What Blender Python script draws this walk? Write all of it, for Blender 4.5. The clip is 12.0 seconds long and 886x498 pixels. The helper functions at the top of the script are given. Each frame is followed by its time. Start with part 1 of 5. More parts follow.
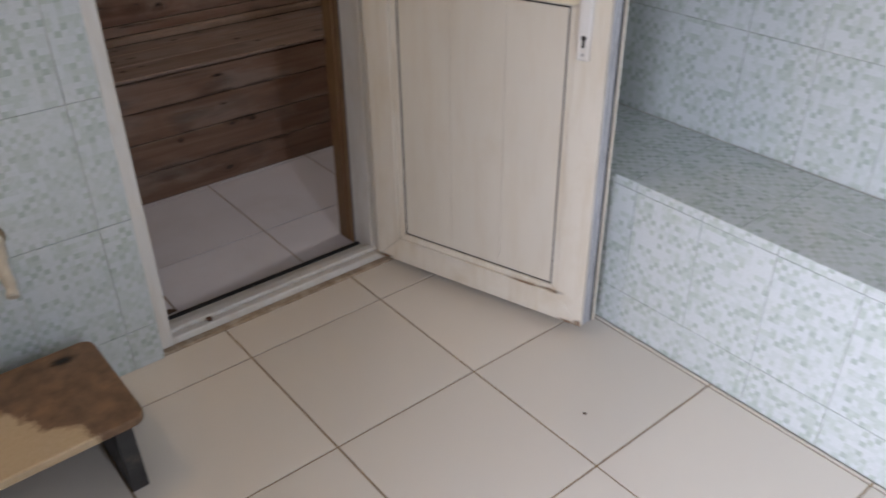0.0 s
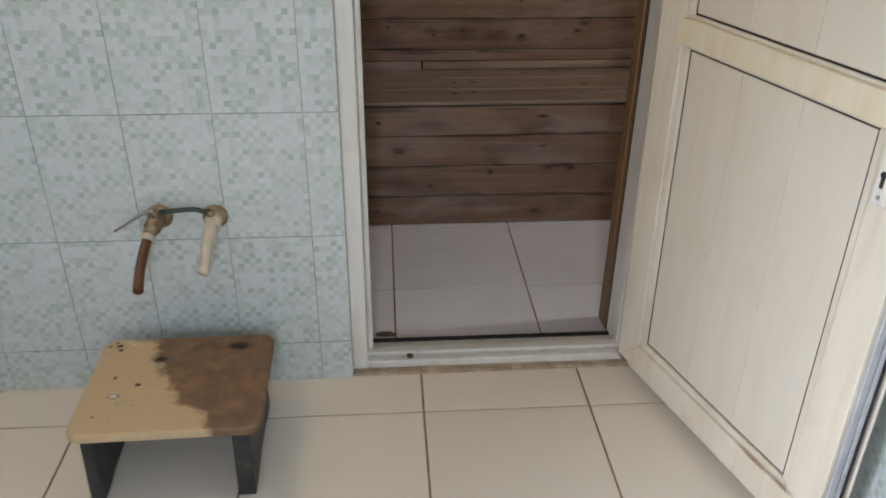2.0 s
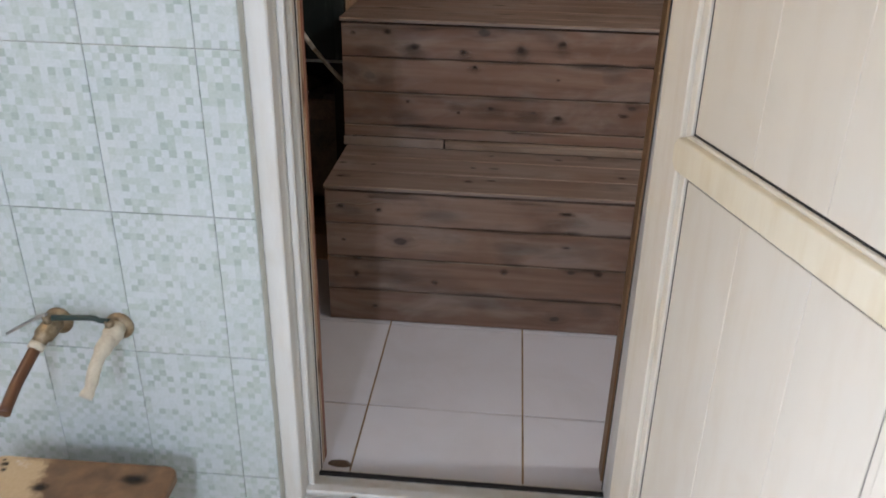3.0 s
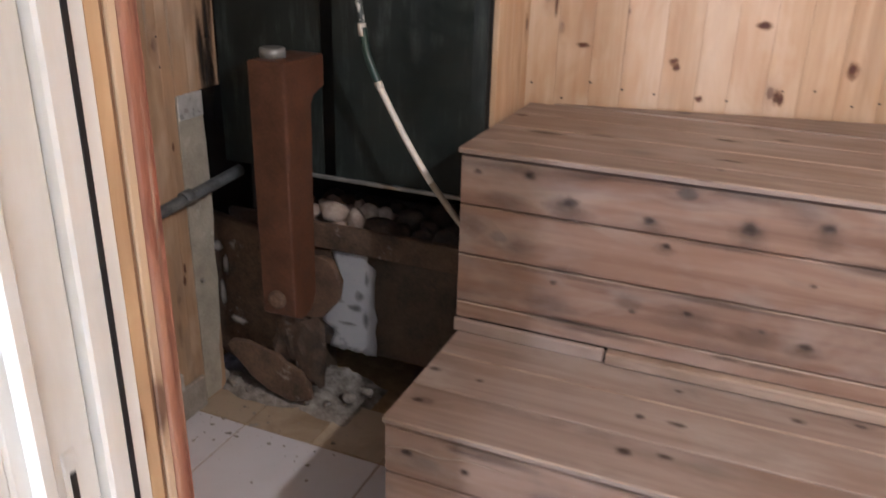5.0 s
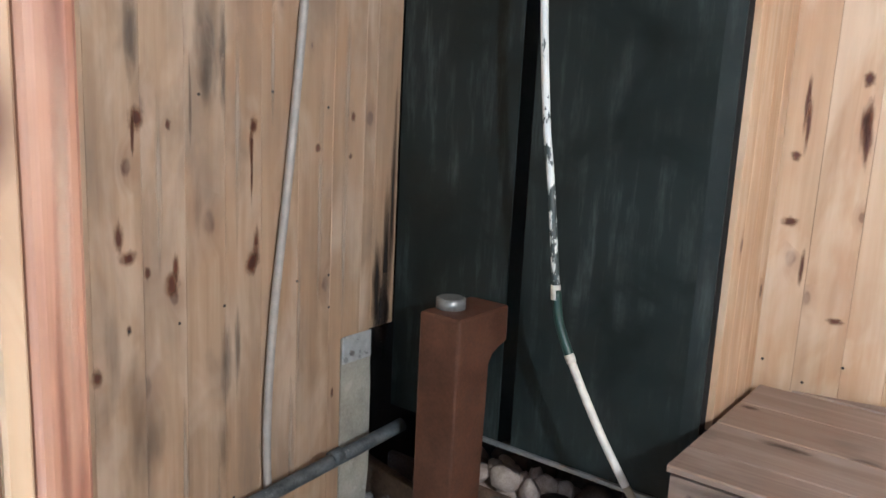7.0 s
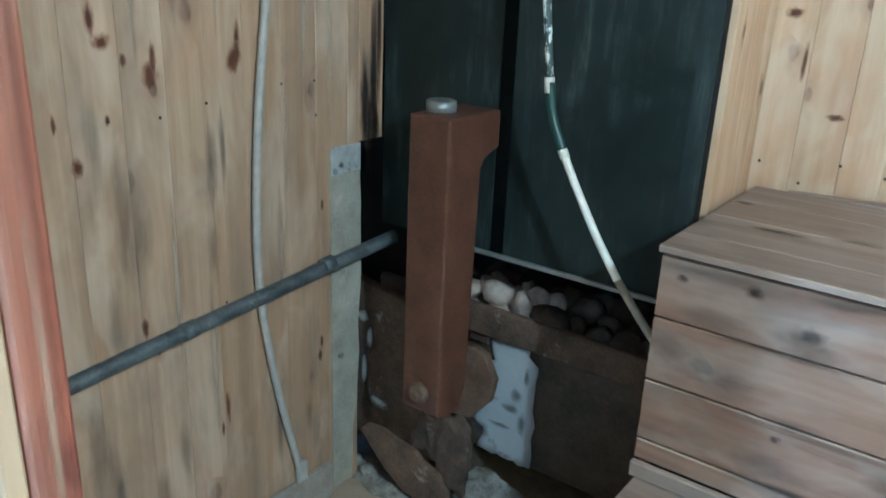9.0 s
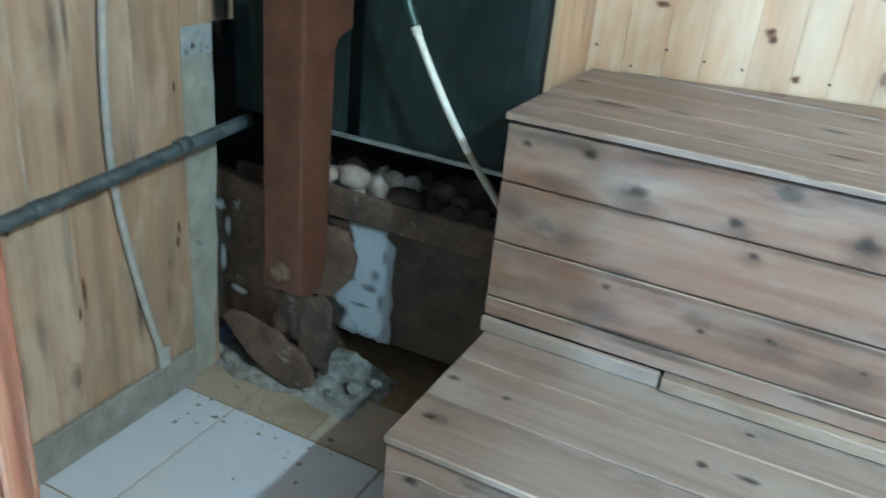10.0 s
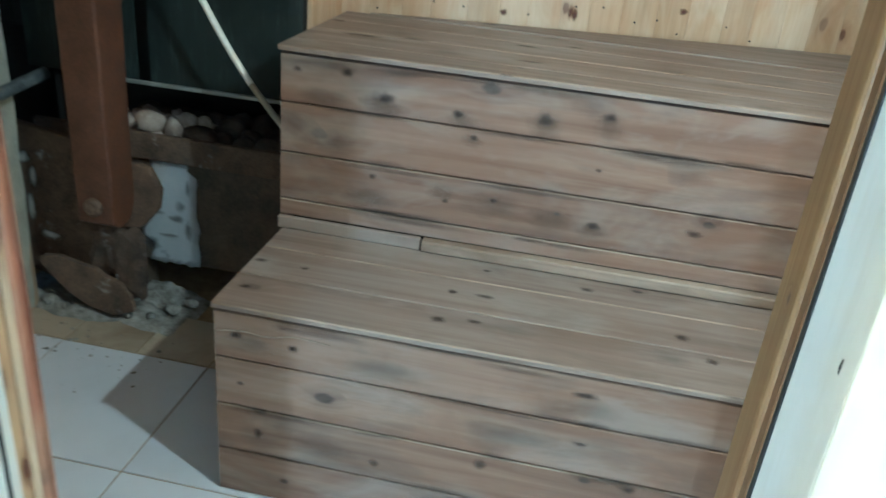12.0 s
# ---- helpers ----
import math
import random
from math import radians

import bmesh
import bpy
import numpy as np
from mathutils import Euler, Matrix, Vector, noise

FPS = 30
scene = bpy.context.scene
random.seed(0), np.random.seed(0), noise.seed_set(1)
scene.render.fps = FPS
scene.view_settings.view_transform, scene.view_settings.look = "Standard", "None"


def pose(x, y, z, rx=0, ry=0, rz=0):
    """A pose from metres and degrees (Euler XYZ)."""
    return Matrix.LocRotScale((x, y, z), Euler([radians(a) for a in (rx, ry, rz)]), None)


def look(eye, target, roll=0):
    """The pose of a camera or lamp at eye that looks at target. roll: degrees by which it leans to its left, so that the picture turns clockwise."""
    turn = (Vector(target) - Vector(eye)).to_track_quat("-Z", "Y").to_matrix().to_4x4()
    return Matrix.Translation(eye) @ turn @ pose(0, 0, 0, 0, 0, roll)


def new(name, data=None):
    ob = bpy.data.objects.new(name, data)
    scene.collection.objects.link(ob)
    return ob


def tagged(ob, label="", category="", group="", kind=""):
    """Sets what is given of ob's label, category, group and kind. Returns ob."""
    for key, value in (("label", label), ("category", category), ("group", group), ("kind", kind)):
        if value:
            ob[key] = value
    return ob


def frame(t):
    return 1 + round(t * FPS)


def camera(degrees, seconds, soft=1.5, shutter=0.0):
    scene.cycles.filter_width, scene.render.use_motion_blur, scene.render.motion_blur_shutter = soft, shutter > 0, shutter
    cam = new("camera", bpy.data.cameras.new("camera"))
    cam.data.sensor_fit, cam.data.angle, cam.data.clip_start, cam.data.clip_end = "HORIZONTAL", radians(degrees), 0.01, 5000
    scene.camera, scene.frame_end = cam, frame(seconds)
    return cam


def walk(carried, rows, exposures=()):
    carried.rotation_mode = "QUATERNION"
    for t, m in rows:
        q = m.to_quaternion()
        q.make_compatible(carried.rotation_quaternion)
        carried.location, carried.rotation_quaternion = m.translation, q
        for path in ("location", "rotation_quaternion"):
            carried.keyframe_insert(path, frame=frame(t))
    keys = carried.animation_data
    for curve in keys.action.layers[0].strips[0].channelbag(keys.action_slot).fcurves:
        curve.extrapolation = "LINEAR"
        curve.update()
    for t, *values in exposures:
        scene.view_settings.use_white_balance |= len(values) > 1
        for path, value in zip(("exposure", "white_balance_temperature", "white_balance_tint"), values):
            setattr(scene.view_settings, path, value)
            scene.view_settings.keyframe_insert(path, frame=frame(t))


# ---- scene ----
cam = camera(58.0, 12.0, soft=1.6, shutter=0.3)
PATH = [
    (0, (-0.51, -1.901, 1.479), (0.562, -0.582, 0.425), -0.3),
    (0.5, (-0.433, -1.906, 1.435), (0.302, -0.354, 0.411), -2.2),
    (1, (-0.25, -1.998, 1.443), (0.126, -0.307, 0.442), -1.0),
    (1.5, (-0.073, -1.982, 1.427), (0.103, -0.257, 0.43), -3.0),
    (2, (0.11, -1.825, 1.44), (0.246, -0.086, 0.462), 0.7),
    (2.5, (0.294, -1.638, 1.432), (0.337, 0.129, 0.496), 1.9),
    (3, (0.48, -1.406, 1.45), (0.343, 0.382, 0.565), 1.4),
    (3.2, (0.515, -1.301, 1.434), (0.334, 0.492, 0.566), 1.5),
    (4.8, (0.578, -0.341, 1.385), (-0.084, 1.382, 0.613), 1.4),
    (5, (0.526, -0.251, 1.413), (-0.181, 1.456, 0.648), 1.5),
    (5.5, (0.441, -0.09, 1.45), (-0.438, 1.602, 0.845), 2.0),
    (6, (0.395, 0.04, 1.505), (-0.664, 1.684, 1.088), 2.0),
    (6.5, (0.344, 0.091, 1.551), (-0.799, 1.686, 1.163), 2.4),
    (6.7, (0.34, 0.102, 1.556), (-0.832, 1.678, 1.176), 2.4),
    (8.3, (0.321, 0.098, 1.437), (-0.836, 1.653, 0.945), 3.4),
    (8.5, (0.321, 0.106, 1.425), (-0.824, 1.649, 0.871), 2.8),
    (9, (0.352, 0.108, 1.377), (-0.759, 1.628, 0.702), 2.5),
    (9.5, (0.381, 0.078, 1.335), (-0.588, 1.654, 0.575), 3.6),
    (10, (0.403, 0.021, 1.315), (-0.352, 1.674, 0.479), 5.7),
    (10.5, (0.432, -0.039, 1.299), (0.006, 1.706, 0.419), 9.3),
    (11, (0.483, -0.065, 1.281), (0.305, 1.717, 0.39), 11.1),
    (11.5, (0.541, -0.17, 1.283), (0.427, 1.616, 0.391), 10.0),
    (12, (0.581, -0.39, 1.342), (0.313, 1.396, 0.482), 5.8),
]
EXPOSURES = [(0.0, -1.87, 6500, 28), (0.5, -1.87, 6600, 26), (1.0, -1.78, 6850, 22), (1.5, -1.48, 6780, 21), (2.0, -1.38, 6530, 20), (2.5, -1.12, 6370, 21), (3.2, -0.82, 6120, 24),
             (4.8, 0.35, 6190, 30), (5.5, 1.0, 5990, 30), (6.0, 1.25, 5570, 31), (6.5, 1.2, 5470, 25), (8.5, 1.05, 4630, 2), (9.5, 1.15, 4430, -7), (10.5, 1.26, 4420, -8), (11.0, 0.9, 4570, -8), (12.0, 0.65, 4770, -8)]
walk(cam, [(t, look(eye, target, roll)) for t, eye, target, roll in PATH], EXPOSURES)

# ---------------------------------------------------------------- light
world = bpy.data.worlds.new("world")
scene.world = world
world.use_nodes = True
sky = world.node_tree.nodes.new("ShaderNodeTexSky")
sky.sky_type = "NISHITA"
sky.sun_disc = False
sky.sun_elevation, sky.sun_rotation = radians(40), radians(90)
back = world.node_tree.nodes["Background"]
back.inputs["Strength"].default_value = 0.1
world.node_tree.links.new(sky.outputs["Color"], back.inputs["Color"])


def area_light(name, at, target, power, colour, wide, high, spread=180):
    data = bpy.data.lights.new(name, "AREA")
    data.shape, data.size, data.size_y = "RECTANGLE", wide, high
    data.energy, data.color, data.spread = power, colour, radians(spread)
    ob = new(name, data)
    ob.matrix_world = look(at, target)
    return ob


def bulb_light(name, at, power, colour, radius):
    data = bpy.data.lights.new(name, "POINT")
    data.energy, data.color, data.shadow_soft_size = power, colour, radius
    ob = new(name, data)
    ob.location = at
    return ob


# daylight of the glazed door and of the narrow window behind the walker
area_light("daylight_of_the_glazed_door", (-1.086, -1.90, 0.80), (1.1, -1.75, 0.25), 43, (0.80, 0.91, 1.0), 0.70, 1.15, 85)
area_light("daylight_of_the_window", (-0.045, -3.24, 1.55), (-0.045, 0, 1.0), 56, (0.80, 0.92, 1.0), 0.16, 1.0)
# lamps: a warm one on the tiled wall, a cool one in the wooden room
bulb_light("light_of_the_wall_lamp", (-0.8, -0.09, 2.16), 42, (1.0, 0.72, 0.36), 0.05)
bulb_light("light_of_the_sauna_lamp", (1.20, 0.315, 1.99), 52, (0.95, 0.97, 0.86), 0.025)


# ---------------------------------------------------------------- node helpers
def put(nt, socket, value):
    if isinstance(value, bpy.types.NodeSocket):
        nt.links.new(value, socket)
    elif isinstance(value, (tuple, list)) and len(value) == 3 and len(socket.default_value) == 4:
        socket.default_value = (*value, 1.0)
    else:
        socket.default_value = value


def mth(nt, op, a, b=0.0, clamp=False):
    n = nt.nodes.new("ShaderNodeMath")
    n.operation, n.use_clamp = op, clamp
    put(nt, n.inputs[0], a)
    put(nt, n.inputs[1], b)
    return n.outputs[0]


def vmth(nt, op, a, b=(0.0, 0.0, 0.0)):
    n = nt.nodes.new("ShaderNodeVectorMath")
    n.operation = op
    put(nt, n.inputs[0], a)
    put(nt, n.inputs[1], b)
    return n.outputs[0]


def mixed(nt, fac, a, b, kind="MIX"):
    n = nt.nodes.new("ShaderNodeMix")
    n.data_type, n.blend_type = "RGBA", kind
    put(nt, n.inputs[0], fac)
    put(nt, n.inputs[6], a)
    put(nt, n.inputs[7], b)
    return n.outputs[2]


def ramp(nt, fac, stops, step=False):
    n = nt.nodes.new("ShaderNodeValToRGB")
    n.color_ramp.interpolation = "CONSTANT" if step else "LINEAR"
    els = n.color_ramp.elements
    while len(els) < len(stops):
        els.new(0.5)
    for el, (at, c) in zip(els, stops):
        el.position = at
        el.color = (c, c, c, 1) if isinstance(c, (int, float)) else (*c, 1)
    put(nt, n.inputs[0], fac)
    return n.outputs[0]


def cloud(nt, vec, scale, detail=4.0, rough=0.55, warp=0.0):
    n = nt.nodes.new("ShaderNodeTexNoise")
    put(nt, n.inputs["Vector"], vec)
    n.inputs["Scale"].default_value = scale
    n.inputs["Detail"].default_value = detail
    n.inputs["Roughness"].default_value = rough
    n.inputs["Distortion"].default_value = warp
    return n.outputs[0]


def cells(nt, vec, scale, feature="F1", flat=False):
    n = nt.nodes.new("ShaderNodeTexVoronoi")
    n.feature, n.voronoi_dimensions = feature, "2D" if flat else "3D"
    put(nt, n.inputs["Vector"], vec)
    n.inputs["Scale"].default_value = scale
    return n.outputs["Distance"], n.outputs["Color"]


def white(nt, vec):
    n = nt.nodes.new("ShaderNodeTexWhiteNoise")
    n.noise_dimensions = "3D"
    put(nt, n.inputs["Vector"], vec)
    return n.outputs["Value"]


def coords(nt):
    return nt.nodes.new("ShaderNodeTexCoord").outputs["Object"]


def chance(nt):
    return nt.nodes.new("ShaderNodeObjectInfo").outputs["Random"]


def combine(nt, x, y, z):
    n = nt.nodes.new("ShaderNodeCombineXYZ")
    put(nt, n.inputs[0], x)
    put(nt, n.inputs[1], y)
    put(nt, n.inputs[2], z)
    return n.outputs[0]


def split(nt, vec):
    n = nt.nodes.new("ShaderNodeSeparateXYZ")
    put(nt, n.inputs[0], vec)
    return n.outputs[0], n.outputs[1], n.outputs[2]


def bumped(nt, height, strength, distance=0.002):
    n = nt.nodes.new("ShaderNodeBump")
    n.inputs["Strength"].default_value = strength
    n.inputs["Distance"].default_value = distance
    put(nt, n.inputs["Height"], height)
    return n.outputs[0]


def material(name):
    m = bpy.data.materials.new(name)
    m.use_nodes = True
    return m, m.node_tree, m.node_tree.nodes["Principled BSDF"]


def shifted(nt, factor=37.0):
    """Object coordinates moved by the object's own random number, so that alike pieces differ."""
    r = chance(nt)
    return vmth(nt, "ADD", coords(nt), combine(nt, mth(nt, "MULTIPLY", r, factor), mth(nt, "MULTIPLY", r, factor * 1.7), mth(nt, "MULTIPLY", r, factor * 0.6)))


# ---------------------------------------------------------------- materials
def make_mosaic():
    m, nt, b = material("mosaic_glazed_tile")
    vec = coords(nt)
    r = mth(nt, "FLOOR", mth(nt, "MULTIPLY", chance(nt), 6.0))
    size = 0.2116 / 14
    cell = vmth(nt, "FLOOR", vmth(nt, "DIVIDE", vec, (size, size, 9.0)))
    wide = vmth(nt, "FLOOR", vmth(nt, "DIVIDE", vec, (size * 2, size, 9.0)))
    one = white(nt, vmth(nt, "ADD", cell, combine(nt, 0.0, 0.0, r)))
    two = white(nt, vmth(nt, "ADD", wide, combine(nt, 0.0, 7.0, r)))
    pick = mth(nt, "GREATER_THAN", white(nt, vmth(nt, "ADD", wide, combine(nt, 5.0, 0.0, r))), 0.90)
    value = mth(nt, "ADD", mth(nt, "MULTIPLY", one, mth(nt, "SUBTRACT", 1.0, pick)), mth(nt, "MULTIPLY", two, pick))
    block = vmth(nt, "FLOOR", vmth(nt, "DIVIDE", vec, (size * 2, size * 2, 9.0)))
    merge = mth(nt, "GREATER_THAN", white(nt, vmth(nt, "ADD", block, combine(nt, 2.0, 11.0, r))), 0.95)
    four = mth(nt, "MULTIPLY", white(nt, vmth(nt, "ADD", block, combine(nt, 0.0, 3.0, r))), 0.7)
    value = mth(nt, "ADD", mth(nt, "MULTIPLY", value, mth(nt, "SUBTRACT", 1.0, merge)), mth(nt, "MULTIPLY", four, merge))
    patch = cloud(nt, vmth(nt, "ADD", vec, combine(nt, mth(nt, "MULTIPLY", r, 3.0), 0.0, 0.0)), 11.0, 2.0)
    value = mth(nt, "ADD", value, mth(nt, "MULTIPLY", mth(nt, "SUBTRACT", patch, 0.5), 0.30), clamp=True)
    cx, cy, cz = split(nt, cell)
    parity = mth(nt, "FLOORED_MODULO", mth(nt, "ADD", cx, cy), 2.0)
    value = mth(nt, "ADD", value, mth(nt, "MULTIPLY", mth(nt, "SUBTRACT", parity, 0.5), 0.34), clamp=True)
    colour = ramp(nt, value, [(0.0, (0.62, 0.66, 0.67)), (0.36, (0.555, 0.61, 0.60)), (0.58, (0.48, 0.55, 0.505)), (0.80, (0.415, 0.49, 0.43)), (0.95, (0.345, 0.415, 0.365))], step=True)
    veil = cloud(nt, vec, 160.0, 3.0)
    colour = mixed(nt, 0.34, colour, ramp(nt, veil, [(0.3, (0.44, 0.52, 0.49)), (0.7, (0.64, 0.70, 0.72))]))
    put(nt, b.inputs["Base Color"], colour)
    put(nt, b.inputs["Roughness"], ramp(nt, cloud(nt, vec, 9.0), [(0.3, 0.13), (0.7, 0.24)]))
    put(nt, b.inputs["Normal"], bumped(nt, cloud(nt, vec, 30.0, 2.0), 0.10, 0.002))
    return m


def make_floor_tile(name, base, dirt, amount, gloss):
    m, nt, b = material(name)
    vec = shifted(nt)
    tone = mth(nt, "ADD", 0.94, mth(nt, "MULTIPLY", chance(nt), 0.09))
    plain = mixed(nt, 1.0, base, combine(nt, tone, tone, tone), "MULTIPLY")
    grime = ramp(nt, cloud(nt, vec, 3.2, 6.0, 0.65, 0.6), [(0.46, 0.0), (0.80, amount)])
    colour = mixed(nt, grime, plain, dirt)
    specks = ramp(nt, cells(nt, vec, 34.0)[0], [(0.03, amount * 0.8), (0.055, 0.0)])
    colour = mixed(nt, specks, colour, (0.12, 0.09, 0.06))
    put(nt, b.inputs["Base Color"], colour)
    put(nt, b.inputs["Roughness"], ramp(nt, cloud(nt, vec, 14.0), [(0.3, gloss), (0.7, gloss + 0.03)]))
    put(nt, b.inputs["Normal"], bumped(nt, cloud(nt, vec, 60.0, 3.0), 0.08, 0.001))
    return m


def make_rough(name, low, high, scale=18.0, rough=0.85, bump=0.4, metal=0.0, third=None):
    """Two tones at two scales with fine relief; for plaster, grout, rust, soot, concrete and stone."""
    m, nt, b = material(name)
    vec = shifted(nt, 13.0)
    big, fine = cloud(nt, vec, scale, 5.0, 0.6), cloud(nt, vec, scale * 9, 3.0)
    tone = mth(nt, "ADD", mth(nt, "MULTIPLY", big, 0.7), mth(nt, "MULTIPLY", fine, 0.3))
    colour = ramp(nt, tone, [(0.36, low), (0.64, high)])
    if third:
        colour = mixed(nt, ramp(nt, cloud(nt, vec, scale * 0.7, 6.0, 0.7), [(0.60, 0.0), (0.72, 0.85)]), colour, third)
    put(nt, b.inputs["Base Color"], colour)
    put(nt, b.inputs["Roughness"], ramp(nt, big, [(0.3, max(0.05, rough - 0.12)), (0.7, min(1.0, rough + 0.1))]))
    b.inputs["Metallic"].default_value = metal
    put(nt, b.inputs["Normal"], bumped(nt, tone, bump, 0.004))
    return m


def make_plastic(name, base, grime, amount):
    m, nt, b = material(name)
    vec = coords(nt)
    x, y, z = split(nt, vec)
    streak = cloud(nt, combine(nt, mth(nt, "MULTIPLY", x, 14.0), mth(nt, "MULTIPLY", y, 14.0), mth(nt, "MULTIPLY", z, 2.5)), 1.6, 5.0, 0.6)
    dirt = mth(nt, "MULTIPLY", ramp(nt, streak, [(0.45, 0.0), (0.75, 1.0)]), amount)
    spots = ramp(nt, cloud(nt, vec, 5.0, 5.0, 0.6), [(0.56, 0.0), (0.75, amount)])
    put(nt, b.inputs["Base Color"], mixed(nt, mth(nt, "MAXIMUM", dirt, spots), base, grime))
    put(nt, b.inputs["Roughness"], ramp(nt, streak, [(0.3, 0.28), (0.7, 0.45)]))
    put(nt, b.inputs["Normal"], bumped(nt, cloud(nt, vec, 80.0, 2.0), 0.05, 0.001))
    return m


def make_wood(name, dark, mid, light, knot, grain=1.0, rough=0.62, stain=None, stain_amount=0.0, knots=0.16, streak=None, upright=False, mould=None, rare=0.5, patches=(), spread=0.16):
    """Boards whose length runs along their own x and whose width along their own y."""
    m, nt, b = material(name)
    r = chance(nt)
    x, y, z = split(nt, coords(nt))
    if upright:
        x, z = z, x
    x = mth(nt, "ADD", x, mth(nt, "MULTIPLY", r, 61.0))
    y = mth(nt, "ADD", y, mth(nt, "MULTIPLY", r, 17.0))
    spot = combine(nt, mth(nt, "MULTIPLY", x, 5.6), mth(nt, "MULTIPLY", y, 10.0), 0.0)
    near, tint = cells(nt, spot, 1.0, flat=True)
    keep = mth(nt, "GREATER_THAN", split(nt, tint)[0], rare)
    wobble = mth(nt, "MULTIPLY", mth(nt, "SUBTRACT", cloud(nt, spot, 5.0, 3.0), 0.5), 0.10)
    near = mth(nt, "DIVIDE", mth(nt, "ADD", near, wobble), mth(nt, "ADD", 0.30, mth(nt, "MULTIPLY", split(nt, tint)[1], 1.25)))
    eye = mth(nt, "MULTIPLY", keep, ramp(nt, near, [(knots * 0.55, 1.0), (knots * 0.95, 0.0)]))
    ring = mth(nt, "MULTIPLY", keep, ramp(nt, near, [(knots, 1.0), (knots * 2.6, 0.0)]))
    bend = mth(nt, "MULTIPLY", ring, 0.020)
    stretched = combine(nt, mth(nt, "MULTIPLY", x, 1.3), mth(nt, "MULTIPLY", mth(nt, "ADD", y, bend), 55.0 * grain), mth(nt, "MULTIPLY", z, 30.0))
    lines = cloud(nt, stretched, 1.0, 5.0, 0.62, 0.5)
    broad = cloud(nt, combine(nt, mth(nt, "MULTIPLY", x, 0.7), mth(nt, "MULTIPLY", y, 14.0), 0.0), 1.0, 3.0)
    tone = mth(nt, "ADD", mth(nt, "MULTIPLY", lines, 0.55), mth(nt, "MULTIPLY", broad, 0.45))
    tone = mth(nt, "ADD", tone, mth(nt, "MULTIPLY", mth(nt, "SUBTRACT", r, 0.5), spread))
    colour = ramp(nt, tone, [(0.30, dark), (0.50, mid), (0.70, light)])
    colour = mixed(nt, mth(nt, "MULTIPLY", ring, 0.34), colour, knot)
    colour = mixed(nt, mth(nt, "MULTIPLY", eye, 0.9), colour, tuple(c * 0.55 for c in knot))
    if streak:
        run = cloud(nt, combine(nt, mth(nt, "MULTIPLY", x, 2.4), mth(nt, "MULTIPLY", y, 34.0), 7.0), 1.0, 3.0, 0.5, 0.3)
        colour = mixed(nt, ramp(nt, run, [(0.62, 0.0), (0.76, 0.7)]), colour, streak)
    if mould:
        far, hue = cells(nt, combine(nt, mth(nt, "MULTIPLY", x, 4.3), mth(nt, "MULTIPLY", y, 5.5), 0.0), 1.0, flat=True)
        ragged = mth(nt, "ADD", far, mth(nt, "MULTIPLY", mth(nt, "SUBTRACT", cloud(nt, combine(nt, mth(nt, "MULTIPLY", x, 22.0), mth(nt, "MULTIPLY", y, 40.0), 0.0), 1.0, 4.0, 0.7), 0.5), 0.30))
        colour = mixed(nt, mth(nt, "MULTIPLY", mth(nt, "GREATER_THAN", split(nt, hue)[2], 0.62), ramp(nt, ragged, [(0.04, 0.55), (0.24, 0.0)])), colour, mould)
    for k, (hue, amount) in enumerate(patches):
        wide = cloud(nt, combine(nt, mth(nt, "MULTIPLY", x, 2.6), mth(nt, "MULTIPLY", y, 7.0), 11.0 + 5 * k), 1.0, 4.0, 0.6, 0.6)
        colour = mixed(nt, ramp(nt, wide, [(0.48, 0.0), (0.66, amount)]), colour, hue)
    if stain:
        blot = cloud(nt, combine(nt, mth(nt, "MULTIPLY", x, 3.0), mth(nt, "MULTIPLY", y, 9.0), 3.0), 1.0, 5.0, 0.65, 0.4)
        colour = mixed(nt, ramp(nt, blot, [(0.52, 0.0), (0.74, stain_amount)]), colour, stain)
    put(nt, b.inputs["Base Color"], colour)
    put(nt, b.inputs["Roughness"], ramp(nt, lines, [(0.3, rough + 0.1), (0.7, rough - 0.08)]))
    put(nt, b.inputs["Normal"], bumped(nt, lines, 0.22, 0.002))
    return m


def make_sheet():
    m, nt, b = material("black_painted_sheet_metal")
    vec = shifted(nt, 7.0)
    x, y, z = split(nt, vec)
    scratch = cloud(nt, combine(nt, mth(nt, "MULTIPLY", x, 30.0), 0.0, mth(nt, "MULTIPLY", z, 3.5)), 1.0, 6.0, 0.7)
    smear = cloud(nt, vec, 5.0, 5.0, 0.6, 0.5)
    worn = mth(nt, "MULTIPLY", ramp(nt, scratch, [(0.50, 0.0), (0.74, 1.0)]), ramp(nt, smear, [(0.38, 0.0), (0.62, 0.7)]))
    put(nt, b.inputs["Base Color"], mixed(nt, worn, ramp(nt, smear, [(0.3, (0.007, 0.012, 0.011)), (0.7, (0.018, 0.027, 0.025))]), (0.11, 0.125, 0.12)))
    b.inputs["Specular IOR Level"].default_value = 0.35
    put(nt, b.inputs["Roughness"], ramp(nt, smear, [(0.3, 0.42), (0.7, 0.62)]))
    put(nt, b.inputs["Normal"], bumped(nt, smear, 0.25, 0.01))
    return m


